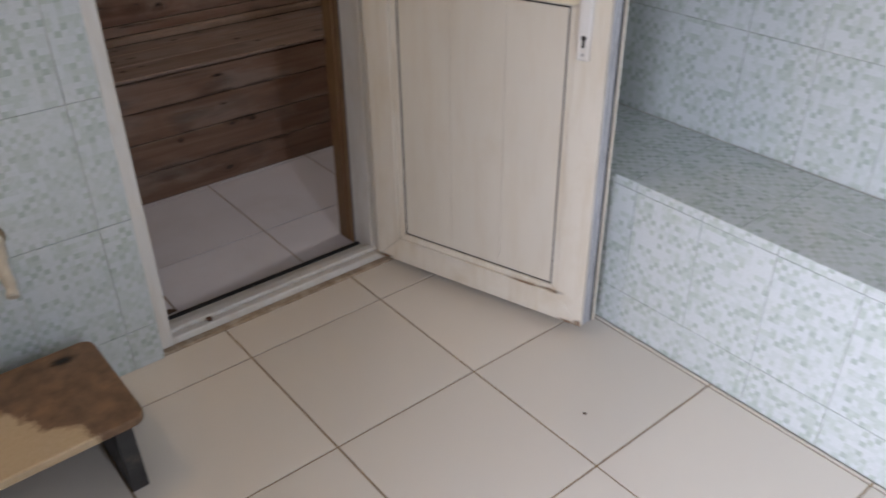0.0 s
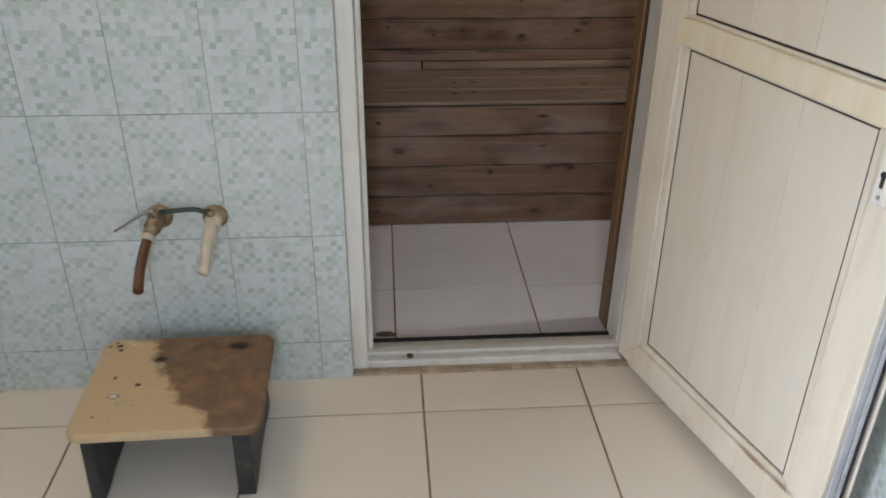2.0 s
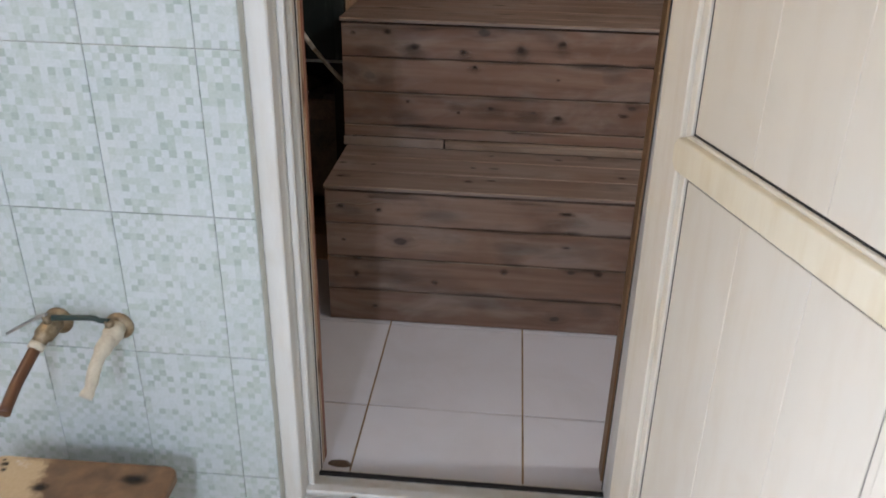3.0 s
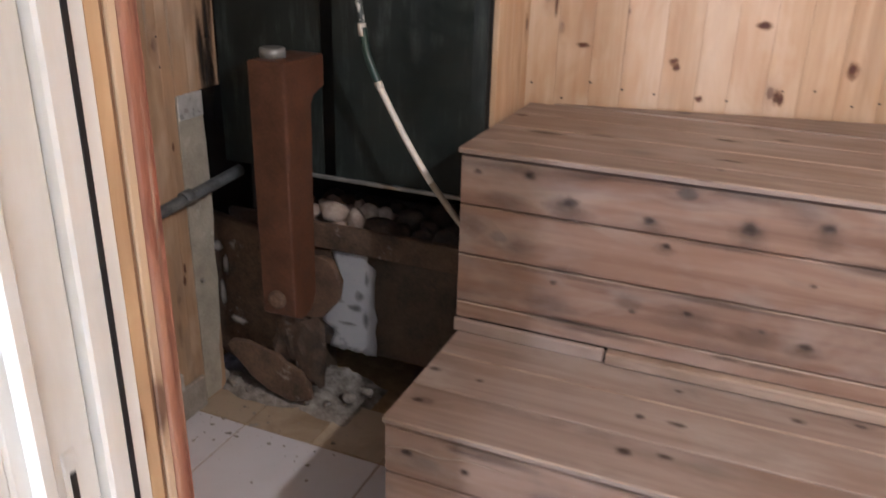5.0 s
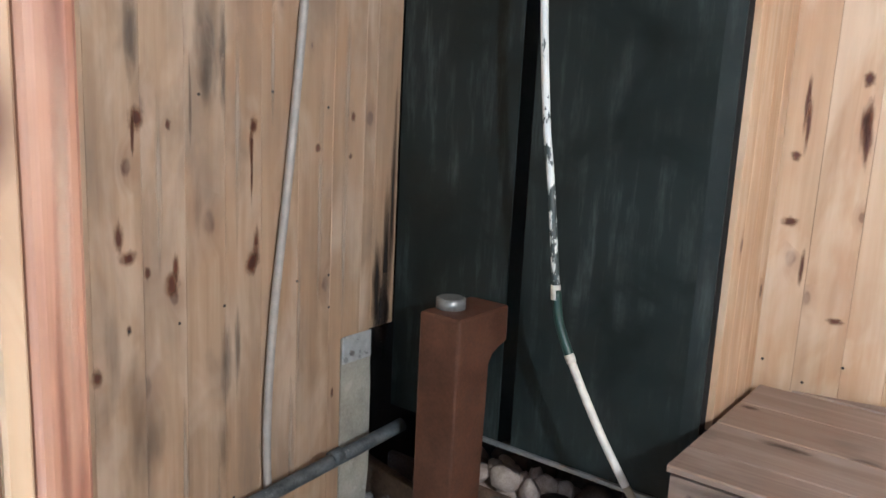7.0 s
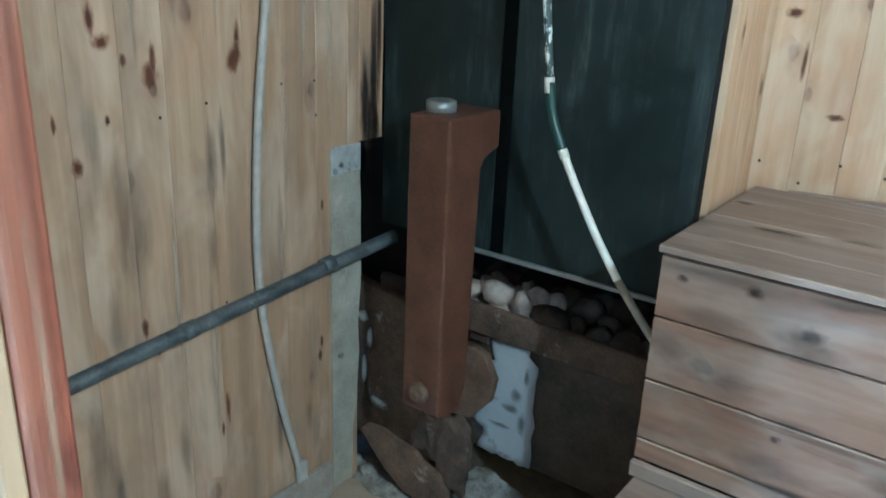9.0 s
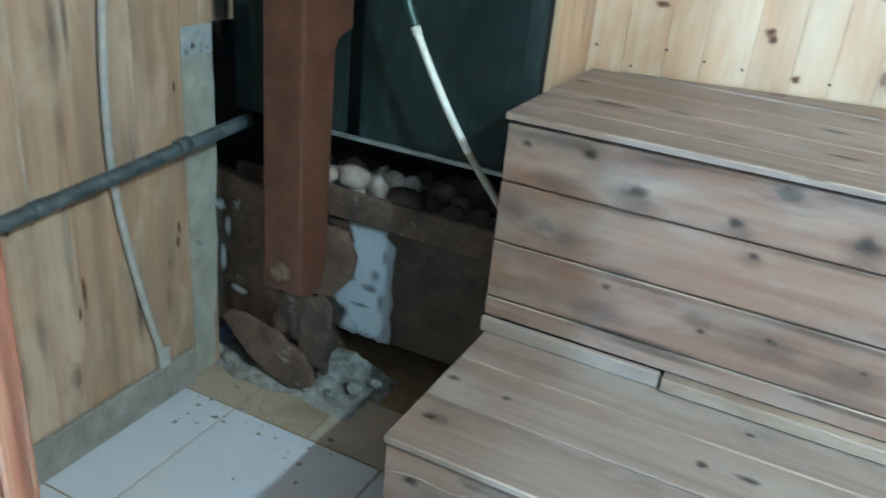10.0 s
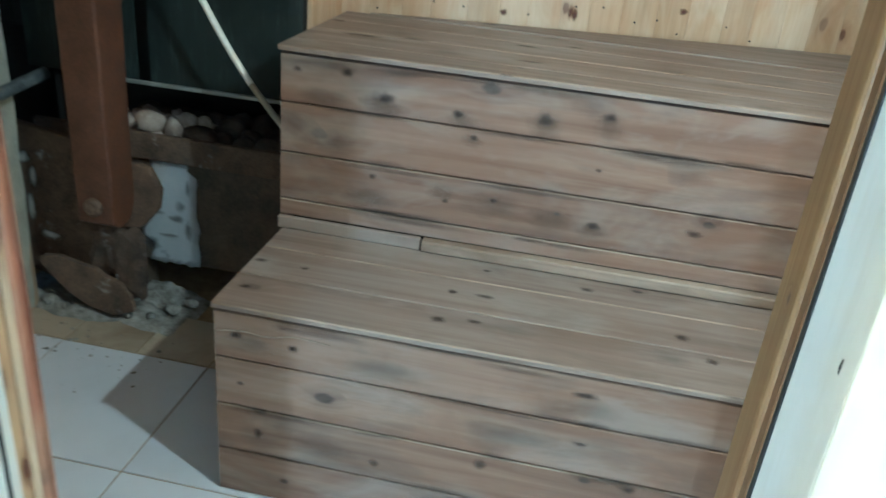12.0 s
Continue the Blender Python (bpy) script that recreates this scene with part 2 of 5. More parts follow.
def make_stool_top():
    m, nt, b = material("stained_chipboard")
    vec = coords(nt)
    x, y, z = split(nt, vec)
    edge = cloud(nt, vec, 15.0, 6.0, 0.62, 0.3)
    side = mth(nt, "ADD", mth(nt, "MULTIPLY", x, 4.4), mth(nt, "ADD", mth(nt, "MULTIPLY", y, 2.6), 0.12))
    wet = ramp(nt, mth(nt, "ADD", side, mth(nt, "MULTIPLY", mth(nt, "SUBTRACT", edge, 0.5), 0.8)), [(0.0, 0.0), (0.13, 1.0)])
    fibre = cloud(nt, vec, 90.0, 4.0, 0.7)
    dry = ramp(nt, fibre, [(0.2, (0.47, 0.345, 0.205)), (0.8, (0.555, 0.425, 0.27))])
    dark = ramp(nt, cloud(nt, vec, 26.0, 5.0), [(0.3, (0.085, 0.042, 0.020)), (0.7, (0.21, 0.110, 0.052))])
    colour = mixed(nt, mth(nt, "MULTIPLY", wet, 0.93), dry, dark)
    pale = ramp(nt, cloud(nt, vmth(nt, "ADD", vec, (3.3, 1.2, 0.0)), 9.0, 5.0, 0.7), [(0.66, 0.0), (0.72, 0.75)])
    colour = mixed(nt, mth(nt, "MULTIPLY", pale, mth(nt, "SUBTRACT", 1.0, wet)), colour, (0.68, 0.64, 0.58))
    spots = ramp(nt, cells(nt, vmth(nt, "ADD", vec, (0.4, 0.1, 0.0)), 11.0)[0], [(0.02, 0.3), (0.05, 0.0)])
    colour = mixed(nt, spots, colour, (0.10, 0.06, 0.03))
    put(nt, b.inputs["Base Color"], colour)
    put(nt, b.inputs["Roughness"], mth(nt, "SUBTRACT", 0.72, mth(nt, "MULTIPLY", wet, 0.2)))
    put(nt, b.inputs["Normal"], bumped(nt, fibre, 0.25, 0.002))
    return m


def make_plain(name, base, rough, metal=0.0, vary=0.15):
    m, nt, b = material(name)
    vec = shifted(nt, 5.0)
    n = cloud(nt, vec, 40.0, 4.0)
    put(nt, b.inputs["Base Color"], ramp(nt, n, [(0.3, tuple(c * (1 - vary) for c in base)), (0.7, tuple(min(1.0, c * (1 + vary)) for c in base))]))
    put(nt, b.inputs["Roughness"], ramp(nt, n, [(0.3, max(0.03, rough - 0.08)), (0.7, rough + 0.08)]))
    b.inputs["Metallic"].default_value = metal
    put(nt, b.inputs["Normal"], bumped(nt, n, 0.1, 0.001))
    return m


def make_taped_hose():
    """White tape that has flaked off a dark hose."""
    m, nt, b = material("flaking_white_tape")
    x, y, z = split(nt, coords(nt))
    flake = cloud(nt, combine(nt, mth(nt, "MULTIPLY", x, 60.0), mth(nt, "MULTIPLY", y, 60.0), mth(nt, "MULTIPLY", z, 26.0)), 1.0, 4.0, 0.6)
    high = mth(nt, "MULTIPLY", mth(nt, "SUBTRACT", z, 1.38), 0.42)
    bare = ramp(nt, mth(nt, "ADD", flake, high), [(0.46, 0.0), (0.49, 1.0)])
    put(nt, b.inputs["Base Color"], mixed(nt, bare, (0.05, 0.065, 0.06), (0.72, 0.74, 0.70)))
    b.inputs["Roughness"].default_value = 0.5
    put(nt, b.inputs["Normal"], bumped(nt, bare, 0.5, 0.002))
    return m


def make_knot(name, eye, ring, strength=0.95):
    """A knot or stain on a board: dark eye, paler ring, and an outline that fades into the wood."""
    m, nt, b = material(name)
    gx, gy, gz = split(nt, nt.nodes.new("ShaderNodeTexCoord").outputs["Generated"])
    x = mth(nt, "SUBTRACT", mth(nt, "MULTIPLY", gx, 2.0), 1.0)
    y = mth(nt, "SUBTRACT", mth(nt, "MULTIPLY", gy, 2.0), 1.0)
    away = mth(nt, "SQRT", mth(nt, "ADD", mth(nt, "MULTIPLY", x, x), mth(nt, "MULTIPLY", y, y)))
    ragged = cloud(nt, combine(nt, x, y, mth(nt, "MULTIPLY", chance(nt), 90.0)), 1.7, 4.0, 0.6)
    away = mth(nt, "ADD", away, mth(nt, "MULTIPLY", mth(nt, "SUBTRACT", ragged, 0.5), 0.9))
    put(nt, b.inputs["Base Color"], ramp(nt, away, [(0.22, eye), (0.45, ring)]))
    put(nt, b.inputs["Alpha"], ramp(nt, away, [(0.20, strength), (0.75, 0.0)]))
    b.inputs["Roughness"].default_value = 0.65
    return m


def make_glass():
    m, nt, b = material("window_glass")
    put(nt, b.inputs["Base Color"], (0.93, 0.96, 0.95))
    b.inputs["Roughness"].default_value = 0.02
    b.inputs["Transmission Weight"].default_value = 1.0
    b.inputs["IOR"].default_value = 1.45
    return m


def make_glow(name, colour, strength):
    m, nt, b = material(name)
    put(nt, b.inputs["Base Color"], (0.9, 0.9, 0.9))
    put(nt, b.inputs["Emission Color"], colour)
    b.inputs["Emission Strength"].default_value = strength
    return m


MOSAIC = make_mosaic()
CREAM = make_floor_tile("cream_floor_tile", (0.74, 0.69, 0.61), (0.66, 0.60, 0.51), 0.03, 0.22)
PALE = make_floor_tile("white_floor_tile", (0.70, 0.70, 0.73), (0.42, 0.36, 0.30), 0.22, 0.20)
DIRTY = make_floor_tile("dirty_floor_tile", (0.46, 0.375, 0.27), (0.20, 0.125, 0.065), 1.0, 0.35)
GROUT = make_rough("brown_grout", (0.19, 0.120, 0.058), (0.37, 0.265, 0.145), 20.0, 0.9, 0.3)
WALL_GROUT = make_rough("greyish_grout", (0.50, 0.50, 0.44), (0.62, 0.63, 0.57), 14.0, 0.9, 0.3)
PLASTER = make_rough("beige_plaster", (0.42, 0.37, 0.29), (0.55, 0.50, 0.41), 12.0, 0.9, 0.3)
STAINED_MORTAR = make_rough("stained_mortar", (0.20, 0.125, 0.065), (0.52, 0.44, 0.34), 16.0, 0.9, 0.4)
PAINT = make_rough("white_ceiling_paint", (0.72, 0.72, 0.70), (0.80, 0.80, 0.78), 4.0, 0.9, 0.1)
IVORY = make_plastic("aged_ivory_plastic", (0.71, 0.665, 0.57), (0.52, 0.42, 0.26), 0.42)
PANEL = make_plastic("aged_plastic_panel", (0.67, 0.63, 0.54), (0.58, 0.49, 0.36), 0.32)
YELLOWED = make_plastic("yellowed_plastic", (0.74, 0.68, 0.53), (0.56, 0.44, 0.24), 0.45)
WHITE = make_plastic("white_window_plastic", (0.74, 0.73, 0.69), (0.48, 0.40, 0.28), 0.36)
ALU = make_rough("grey_edge_profile", (0.36, 0.37, 0.39), (0.52, 0.53, 0.55), 12.0, 0.45, 0.1)
RUBBER = make_plain("black_rubber_gasket", (0.012, 0.012, 0.013), 0.6)
STEEL = make_plain("dull_steel", (0.45, 0.44, 0.42), 0.38, 0.9)
SLOT = make_plain("dark_slot", (0.02, 0.017, 0.014), 0.7)
PINE = make_wood("light_pine", (0.37, 0.235, 0.125), (0.485, 0.335, 0.200), (0.57, 0.43, 0.29), (0.17, 0.060, 0.030), 0.7, 0.5, (0.42, 0.31, 0.22), 0.5, 0.10, (0.44, 0.24, 0.12), rare=0.80, patches=(((0.45, 0.27, 0.135), 0.5), ((0.38, 0.185, 0.085), 0.3), ((0.62, 0.50, 0.36), 0.55)), spread=0.26)
OLD_PINE = make_wood("aged_pine", (0.315, 0.205, 0.118), (0.440, 0.312, 0.198), (0.545, 0.425, 0.305), (0.12, 0.042, 0.022), 0.7, 0.55, (0.24, 0.18, 0.13), 0.5, 0.13, (0.31, 0.19, 0.115), rare=0.9, patches=(((0.25, 0.185, 0.130), 0.6), ((0.43, 0.27, 0.150), 0.6), ((0.56, 0.45, 0.335), 0.6)), spread=0.24)
BENCH = make_wood("weathered_bench_wood", (0.126, 0.064, 0.038), (0.208, 0.123, 0.079), (0.285, 0.190, 0.136), (0.070, 0.044, 0.032), 0.6, 0.6, (0.100, 0.070, 0.054), 0.6, 0.125, mould=(0.070, 0.052, 0.042), rare=0.88,
                  patches=(((0.275, 0.214, 0.172), 0.75), ((0.180, 0.090, 0.048), 0.55)))
BENCH_TOP = make_wood("greyed_bench_top_wood", (0.150, 0.104, 0.078), (0.230, 0.170, 0.132), (0.305, 0.242, 0.196), (0.070, 0.044, 0.032), 0.6, 0.6, (0.130, 0.092, 0.068), 0.5, 0.125, mould=(0.095, 0.075, 0.060), rare=0.9,
                      patches=(((0.31, 0.255, 0.212), 0.7), ((0.20, 0.128, 0.085), 0.45)))
BLEACHED = make_wood("bleached_strip_wood", (0.22, 0.15, 0.105), (0.32, 0.24, 0.175), (0.42, 0.33, 0.255), (0.16, 0.11, 0.07), 1.2, 0.7, patches=(((0.20, 0.135, 0.088), 0.95), ((0.17, 0.115, 0.075), 0.8)))
LINING = make_wood("orange_lining_wood", (0.36, 0.21, 0.10), (0.47, 0.30, 0.16), (0.56, 0.39, 0.23), (0.18, 0.07, 0.035), 0.8, 0.5, upright=True)
RED_EDGE = make_wood("red_stained_edge_wood", (0.13, 0.040, 0.021), (0.255, 0.105, 0.060), (0.38, 0.205, 0.125), (0.12, 0.04, 0.025), 1.6, 0.5, (0.24, 0.06, 0.035), 0.9, 0.06, upright=True, patches=(((0.44, 0.27, 0.17), 0.5),))
KNOT = make_knot("brown_wood_knot", (0.075, 0.026, 0.013), (0.30, 0.105, 0.042))
GREY_KNOT = make_knot("grey_wood_knot", (0.034, 0.024, 0.019), (0.085, 0.055, 0.040), 0.64)
SMUDGE = make_knot("grey_smudge", (0.085, 0.062, 0.048), (0.115, 0.082, 0.060), 0.30)
CASING = make_wood("reddish_casing_wood", (0.110, 0.050, 0.019), (0.190, 0.098, 0.038), (0.262, 0.152, 0.064), (0.12, 0.045, 0.025), 0.9, 0.5, (0.19, 0.085, 0.036), 0.85, 0.08, upright=True)
SHEET = make_sheet()
RUST = make_rough("red_oxide_painted_steel", (0.066, 0.028, 0.015), (0.132, 0.058, 0.032), 16.0, 0.5, 0.25, 0.0, (0.07, 0.036, 0.024))
IRON = make_rough("rusted_iron", (0.050, 0.038, 0.026), (0.135, 0.098, 0.064), 11.0, 0.55, 0.5, 0.2, (0.17, 0.11, 0.06))
STOVE_RUST = make_rough("scaly_rusted_plate", (0.050, 0.033, 0.022), (0.165, 0.105, 0.066), 14.0, 0.85, 0.6, 0.0, (0.48, 0.45, 0.40))
IRON_DARK = make_rough("sooty_rusted_iron", (0.030, 0.021, 0.015), (0.120, 0.078, 0.052), 14.0, 0.8, 0.6, 0.0, (0.30, 0.28, 0.25))
GALV = make_rough("galvanised_strip", (0.22, 0.23, 0.22), (0.38, 0.39, 0.37), 16.0, 0.5, 0.2, 0.5, (0.46, 0.42, 0.33))
# near-black for sooty masonry, plank backing and the shade seen through gaps
SOOT_AND_SHADE = make_rough("soot_and_gap_shade", (0.006, 0.005, 0.004), (0.018, 0.015, 0.012), 8.0, 0.95, 0.5)
ASH = make_rough("ash_and_mortar", (0.125, 0.108, 0.088), (0.40, 0.38, 0.34), 24.0, 0.95, 0.7)
STONE = make_rough("heated_stone", (0.31, 0.235, 0.185), (0.54, 0.44, 0.365), 22.0, 0.85, 0.5)
STONE_DARK = make_rough("dark_stone", (0.035, 0.026, 0.02), (0.12, 0.085, 0.06), 22.0, 0.9, 0.5)
PAPER = make_rough("white_lime_patch", (0.86, 0.89, 0.92), (0.94, 0.95, 0.96), 14.0, 0.7, 0.1, 0.0, (0.36, 0.38, 0.42))
TIN = make_rough("bright_tin", (0.40, 0.42, 0.40), (0.62, 0.64, 0.62), 40.0, 0.35, 0.3, 0.3)
STRIP = make_rough("mortar_stained_strip", (0.30, 0.29, 0.235), (0.47, 0.45, 0.37), 16.0, 0.7, 0.4, 0.1, (0.56, 0.54, 0.47))
TAN_RUST = make_rough("flaking_tan_rust", (0.060, 0.036, 0.022), (0.205, 0.138, 0.090), 18.0, 0.85, 0.7, 0.0, (0.40, 0.36, 0.30))
BRACKET_RUST = make_rough("brown_rusted_bracket", (0.060, 0.036, 0.022), (0.17, 0.105, 0.065), 20.0, 0.7, 0.5, 0.0, (0.26, 0.18, 0.12))
PIPE = make_rough("scuffed_dark_pipe", (0.035, 0.045, 0.047), (0.13, 0.145, 0.15), 22.0, 0.5, 0.3, 0.1, (0.42, 0.44, 0.44))
CABLE = make_plain("grey_cable", (0.42, 0.40, 0.36), 0.5)
HOSE = make_plain("off_white_hose", (0.66, 0.63, 0.55), 0.45)
HOSE_OLD = make_plain("stained_hose", (0.30, 0.25, 0.17), 0.5)
SLEEVE = make_plain("dark_green_sleeve", (0.018, 0.05, 0.04), 0.4)
TAPE = make_taped_hose()
BASE = make_rough("grey_cement_skirting", (0.20, 0.18, 0.15), (0.36, 0.33, 0.28), 14.0, 0.9, 0.4)
CHIPBOARD = make_stool_top()
BLACK = make_rough("worn_black_paint", (0.012, 0.013, 0.014), (0.035, 0.035, 0.036), 20.0, 0.5, 0.2, 0.0, (0.10, 0.085, 0.065))
BRASS = make_rough("tarnished_brass", (0.16, 0.11, 0.06), (0.38, 0.30, 0.20), 60.0, 0.45, 0.3, 0.7)
LIMED = make_rough("limescaled_spout", (0.44, 0.39, 0.30), (0.62, 0.57, 0.46), 50.0, 0.6, 0.3)
BROWN_HOSE = make_plain("brown_rubber_hose", (0.10, 0.038, 0.014), 0.4)
GREEN_GRIP = make_plain("dark_green_lever", (0.012, 0.035, 0.03), 0.4)
GROOVE = make_plain("brown_groove_wood", (0.17, 0.085, 0.040), 0.7)
PALE_PINE = make_wood("pale_cream_pine", (0.34, 0.225, 0.13), (0.44, 0.315, 0.20), (0.52, 0.395, 0.275), (0.2, 0.09, 0.05), 0.8, 0.5, upright=True)
RED_SMEAR = make_knot("red_stain_streak", (0.13, 0.030, 0.016), (0.24, 0.070, 0.040), 0.4)
PALE_STREAK = make_knot("pale_bare_streak", (0.46, 0.34, 0.23), (0.42, 0.29, 0.19), 0.35)
LIME_SMEAR = make_knot("white_lime_smear", (0.72, 0.70, 0.66), (0.62, 0.59, 0.54), 0.85)
IRON_SMEAR = make_knot("dark_flaked_spot", (0.07, 0.065, 0.07), (0.24, 0.25, 0.28), 0.6)
RUST_STAIN = make_knot("brown_rust_stain", (0.20, 0.10, 0.045), (0.38, 0.26, 0.15), 0.75)
GREY_STAIN = make_knot("grey_wood_stain", (0.16, 0.13, 0.105), (0.24, 0.19, 0.145), 0.55)
PALE_GRAIN = make_knot("pale_wood_streak", (0.64, 0.52, 0.39), (0.58, 0.46, 0.34), 0.5)
JOINT_GRIME = make_knot("dark_joint_grime", (0.050, 0.036, 0.028), (0.085, 0.060, 0.045), 0.36)
SCORCH = make_knot("black_scorch", (0.02, 0.016, 0.012), (0.05, 0.035, 0.025), 0.9)
GLASS = make_glass()
LAMP_WARM = make_glow("warm_lamp_glass", (1.0, 0.84, 0.58), 6.0)
LAMP_COOL = make_glow("cool_lamp_glass", (0.95, 0.97, 1.0), 8.0)


# ---------------------------------------------------------------- mesh helpers
def box(bm, x0, x1, y0, y1, z0, z1, bevel=0.0, segments=1):
    made = bmesh.ops.create_cube(bm, size=1.0)["verts"]
    bmesh.ops.scale(bm, vec=(x1 - x0, y1 - y0, z1 - z0), verts=made)
    bmesh.ops.translate(bm, vec=((x0 + x1) / 2, (y0 + y1) / 2, (z0 + z1) / 2), verts=made)
    if bevel:
        edges = list({e for v in made for e in v.link_edges})
        bmesh.ops.bevel(bm, geom=edges, offset=bevel, segments=segments, affect="EDGES", profile=0.5)
    return bm


def boxes(*rows, bevel=0.0):
    bm = bmesh.new()
    for row in rows:
        box(bm, *row, bevel=bevel)
    return bm


def tube(bm, points, radius, sides=10, ends=True):
    """A round bar along points; radius is one number or one for each point."""
    radii = radius if isinstance(radius, (list, tuple)) else [radius] * len(points)
    pts = [Vector(p) for p in points]
    rings, side = [], None
    for i, p in enumerate(pts):
        way = (pts[min(i + 1, len(pts) - 1)] - pts[max(i - 1, 0)]).normalized()
        if side is None:
            side = way.orthogonal().normalized()
        side = (side - way * side.dot(way)).normalized()
        up = way.cross(side)
        rings.append([bm.verts.new(p + radii[i] * (math.cos(a) * side + math.sin(a) * up)) for a in [2 * math.pi * k / sides for k in range(sides)]])
    for a, b in zip(rings, rings[1:]):
        for k in range(sides):
            f = bm.faces.new((a[k], a[(k + 1) % sides], b[(k + 1) % sides], b[k]))
            f.smooth = True
    if ends:
        bm.faces.new(list(reversed(rings[0])))
        bm.faces.new(rings[-1])
    return bm


def smooth_line(points, steps=6):
    """Points on a Catmull-Rom curve through the given ones."""
    p = [Vector(q) for q in points]
    p = [2 * p[0] - p[1], *p, 2 * p[-1] - p[-2]]
    out = []
    for i in range(1, len(p) - 2):
        for k in range(steps):
            t = k / steps
            a, b, c, d = p[i - 1], p[i], p[i + 1], p[i + 2]
            out.append(0.5 * (2 * b + (c - a) * t + (2 * a - 5 * b + 4 * c - d) * t * t + (3 * b - a - 3 * c + d) * t ** 3))
    return [*out, p[-2]]


def prism(bm, outline, y0, y1):
    """A plate with the given outline in x and z, from y0 to y1."""
    a = [bm.verts.new((x, y0, z)) for x, z in outline]
    b = [bm.verts.new((x, y1, z)) for x, z in outline]
    n = len(a)
    bm.faces.new(a)
    bm.faces.new(list(reversed(b)))
    for k in range(n):
        bm.faces.new((a[(k + 1) % n], a[k], b[k], b[(k + 1) % n]))
    return bm


def mesh_of(name, bm, mat):
    bmesh.ops.recalc_face_normals(bm, faces=bm.faces)
    data = bpy.data.meshes.new(name)
    bm.to_mesh(data)
    bm.free()
    data.materials.append(mat)
    return data


def thing(name, bm, mat, label, category, group="", kind="", at=None):
    ob = new(name, mesh_of(name, bm, mat))
    if at is not None:
        ob.matrix_world = at
    return tagged(ob, label, category, group, kind)


def holder(name, label, category, at=None, group="", kind=""):
    ob = new(name)
    ob.empty_display_size = 0.05
    if at is not None:
        ob.matrix_world = at
    return tagged(ob, label, category, group, kind)


def part(name, bm, mat, parent, label=""):
    ob = new(name, mesh_of(name, bm, mat))
    ob.parent = parent
    return tagged(ob, label)


def piece(name, data, parent, m):
    ob = new(name, data)
    ob.parent = parent
    ob.matrix_basis = m
    return ob


def tile_data(name, w, h, mat, thick=0.009, edge=0.0008):
    """A tile w by h from its own corner, with eased edges; its glazed face is at local z = 0."""
    lo = [(0, 0), (w, 0), (w, h), (0, h)]
    hi = [(edge, edge), (w - edge, edge), (w - edge, h - edge), (edge, h - edge)]
    verts = [(x, y, -thick) for x, y in lo] + [(x, y, -edge) for x, y in lo] + [(x, y, 0) for x, y in hi]
    faces = [(8, 9, 10, 11)]
    for k in range(4):
        j = (k + 1) % 4
        faces += [(k, j, 4 + j, 4 + k), (4 + k, 4 + j, 8 + j, 8 + k)]
    data = bpy.data.meshes.new(name)
    data.from_pydata(verts, [], faces)
    data.materials.append(mat)
    return data


def board_data(name, length, wide, thick, mat, edge=0.003, worn=None):
    """A board along its own x, centred in y, with its face at local z = 0 and eased long edges."""
    w = wide / 2
    section = [(-w, -thick), (w, -thick), (w, -edge), (w - edge, 0), (-w + edge, 0), (-w, -edge)]
    verts = [(0, y, z) for y, z in section] + [(length, y, z) for y, z in section]
    n = len(section)
    faces = [tuple(range(n)), tuple(range(2 * n - 1, n - 1, -1))]
    faces += [(k, n + k, n + (k + 1) % n, (k + 1) % n) for k in range(n)]
    bm = bmesh.new()
    vs = [bm.verts.new(v) for v in verts]
    for k, f in enumerate(faces):
        bm.faces.new([vs[i] for i in f]).material_index = 1 if worn and k in (4, 6) else 0
    data = mesh_of(name, bm, mat)
    if worn:
        data.materials.append(worn)
    return data


def tiled(parent, spans_a, spans_b, place, mat, gap, store):
    """Tiles over the products of spans (start, end) along two ways; place(a, b) gives a tile's pose."""
    for a0, a1 in spans_a:
        for b0, b1 in spans_b:
            w, h = round(a1 - a0 - gap, 4), round(b1 - b0 - gap, 4)
            if w < 0.008 or h < 0.008:
                continue
            key = (w, h, mat.name)
            if key not in store:
                store[key] = tile_data("tile", w, h, mat)
            piece("tile", store[key], parent, place(a0 + gap / 2, b0 + gap / 2))


def spans(start, end, line, step):
    """Cuts start..end at line + k * step."""
    cuts = [start]
    k = math.ceil((start - line) / step - 1e-6)
    while line + k * step < end - 1e-6:
        if line + k * step > start + 1e-6:
            cuts.append(line + k * step)
        k += 1
    cuts.append(end)
    return list(zip(cuts, cuts[1:]))


# ---------------------------------------------------------------- structure of the tiled room
LEFT, RIGHT, LEDGE, REAR, TOP = -1.06, 1.53, 1.118, -3.2, 2.5
wall_front = thing("wall_front", boxes((-1.25, 0.0, 0.004, 0.26, -0.1, TOP), (0.83, 1.75, 0.004, 0.26, -0.1, TOP), (0.0, 0.83, 0.004, 0.26, 2.09, TOP)), WALL_GROUT,
                   "tiled wall with a doorway, pale green mosaic tiles", "wall", kind="structure")
wall_left = thing("wall_left", boxes((LEFT - 0.2, LEFT, -0.10, 0.004, -0.1, TOP), (LEFT - 0.2, LEFT, REAR, -2.36, -0.1, TOP), (LEFT - 0.2, LEFT, -2.36, -0.10, 2.12, TOP)), PLASTER,
                  "plastered wall around a glazed door", "wall", kind="structure")
wall_right = thing("wall_right", boxes((RIGHT + 0.004, RIGHT + 0.2, REAR, 0.004, -0.1, TOP)), WALL_GROUT, "pale green mosaic-tiled wall above a ledge", "wall", kind="structure")
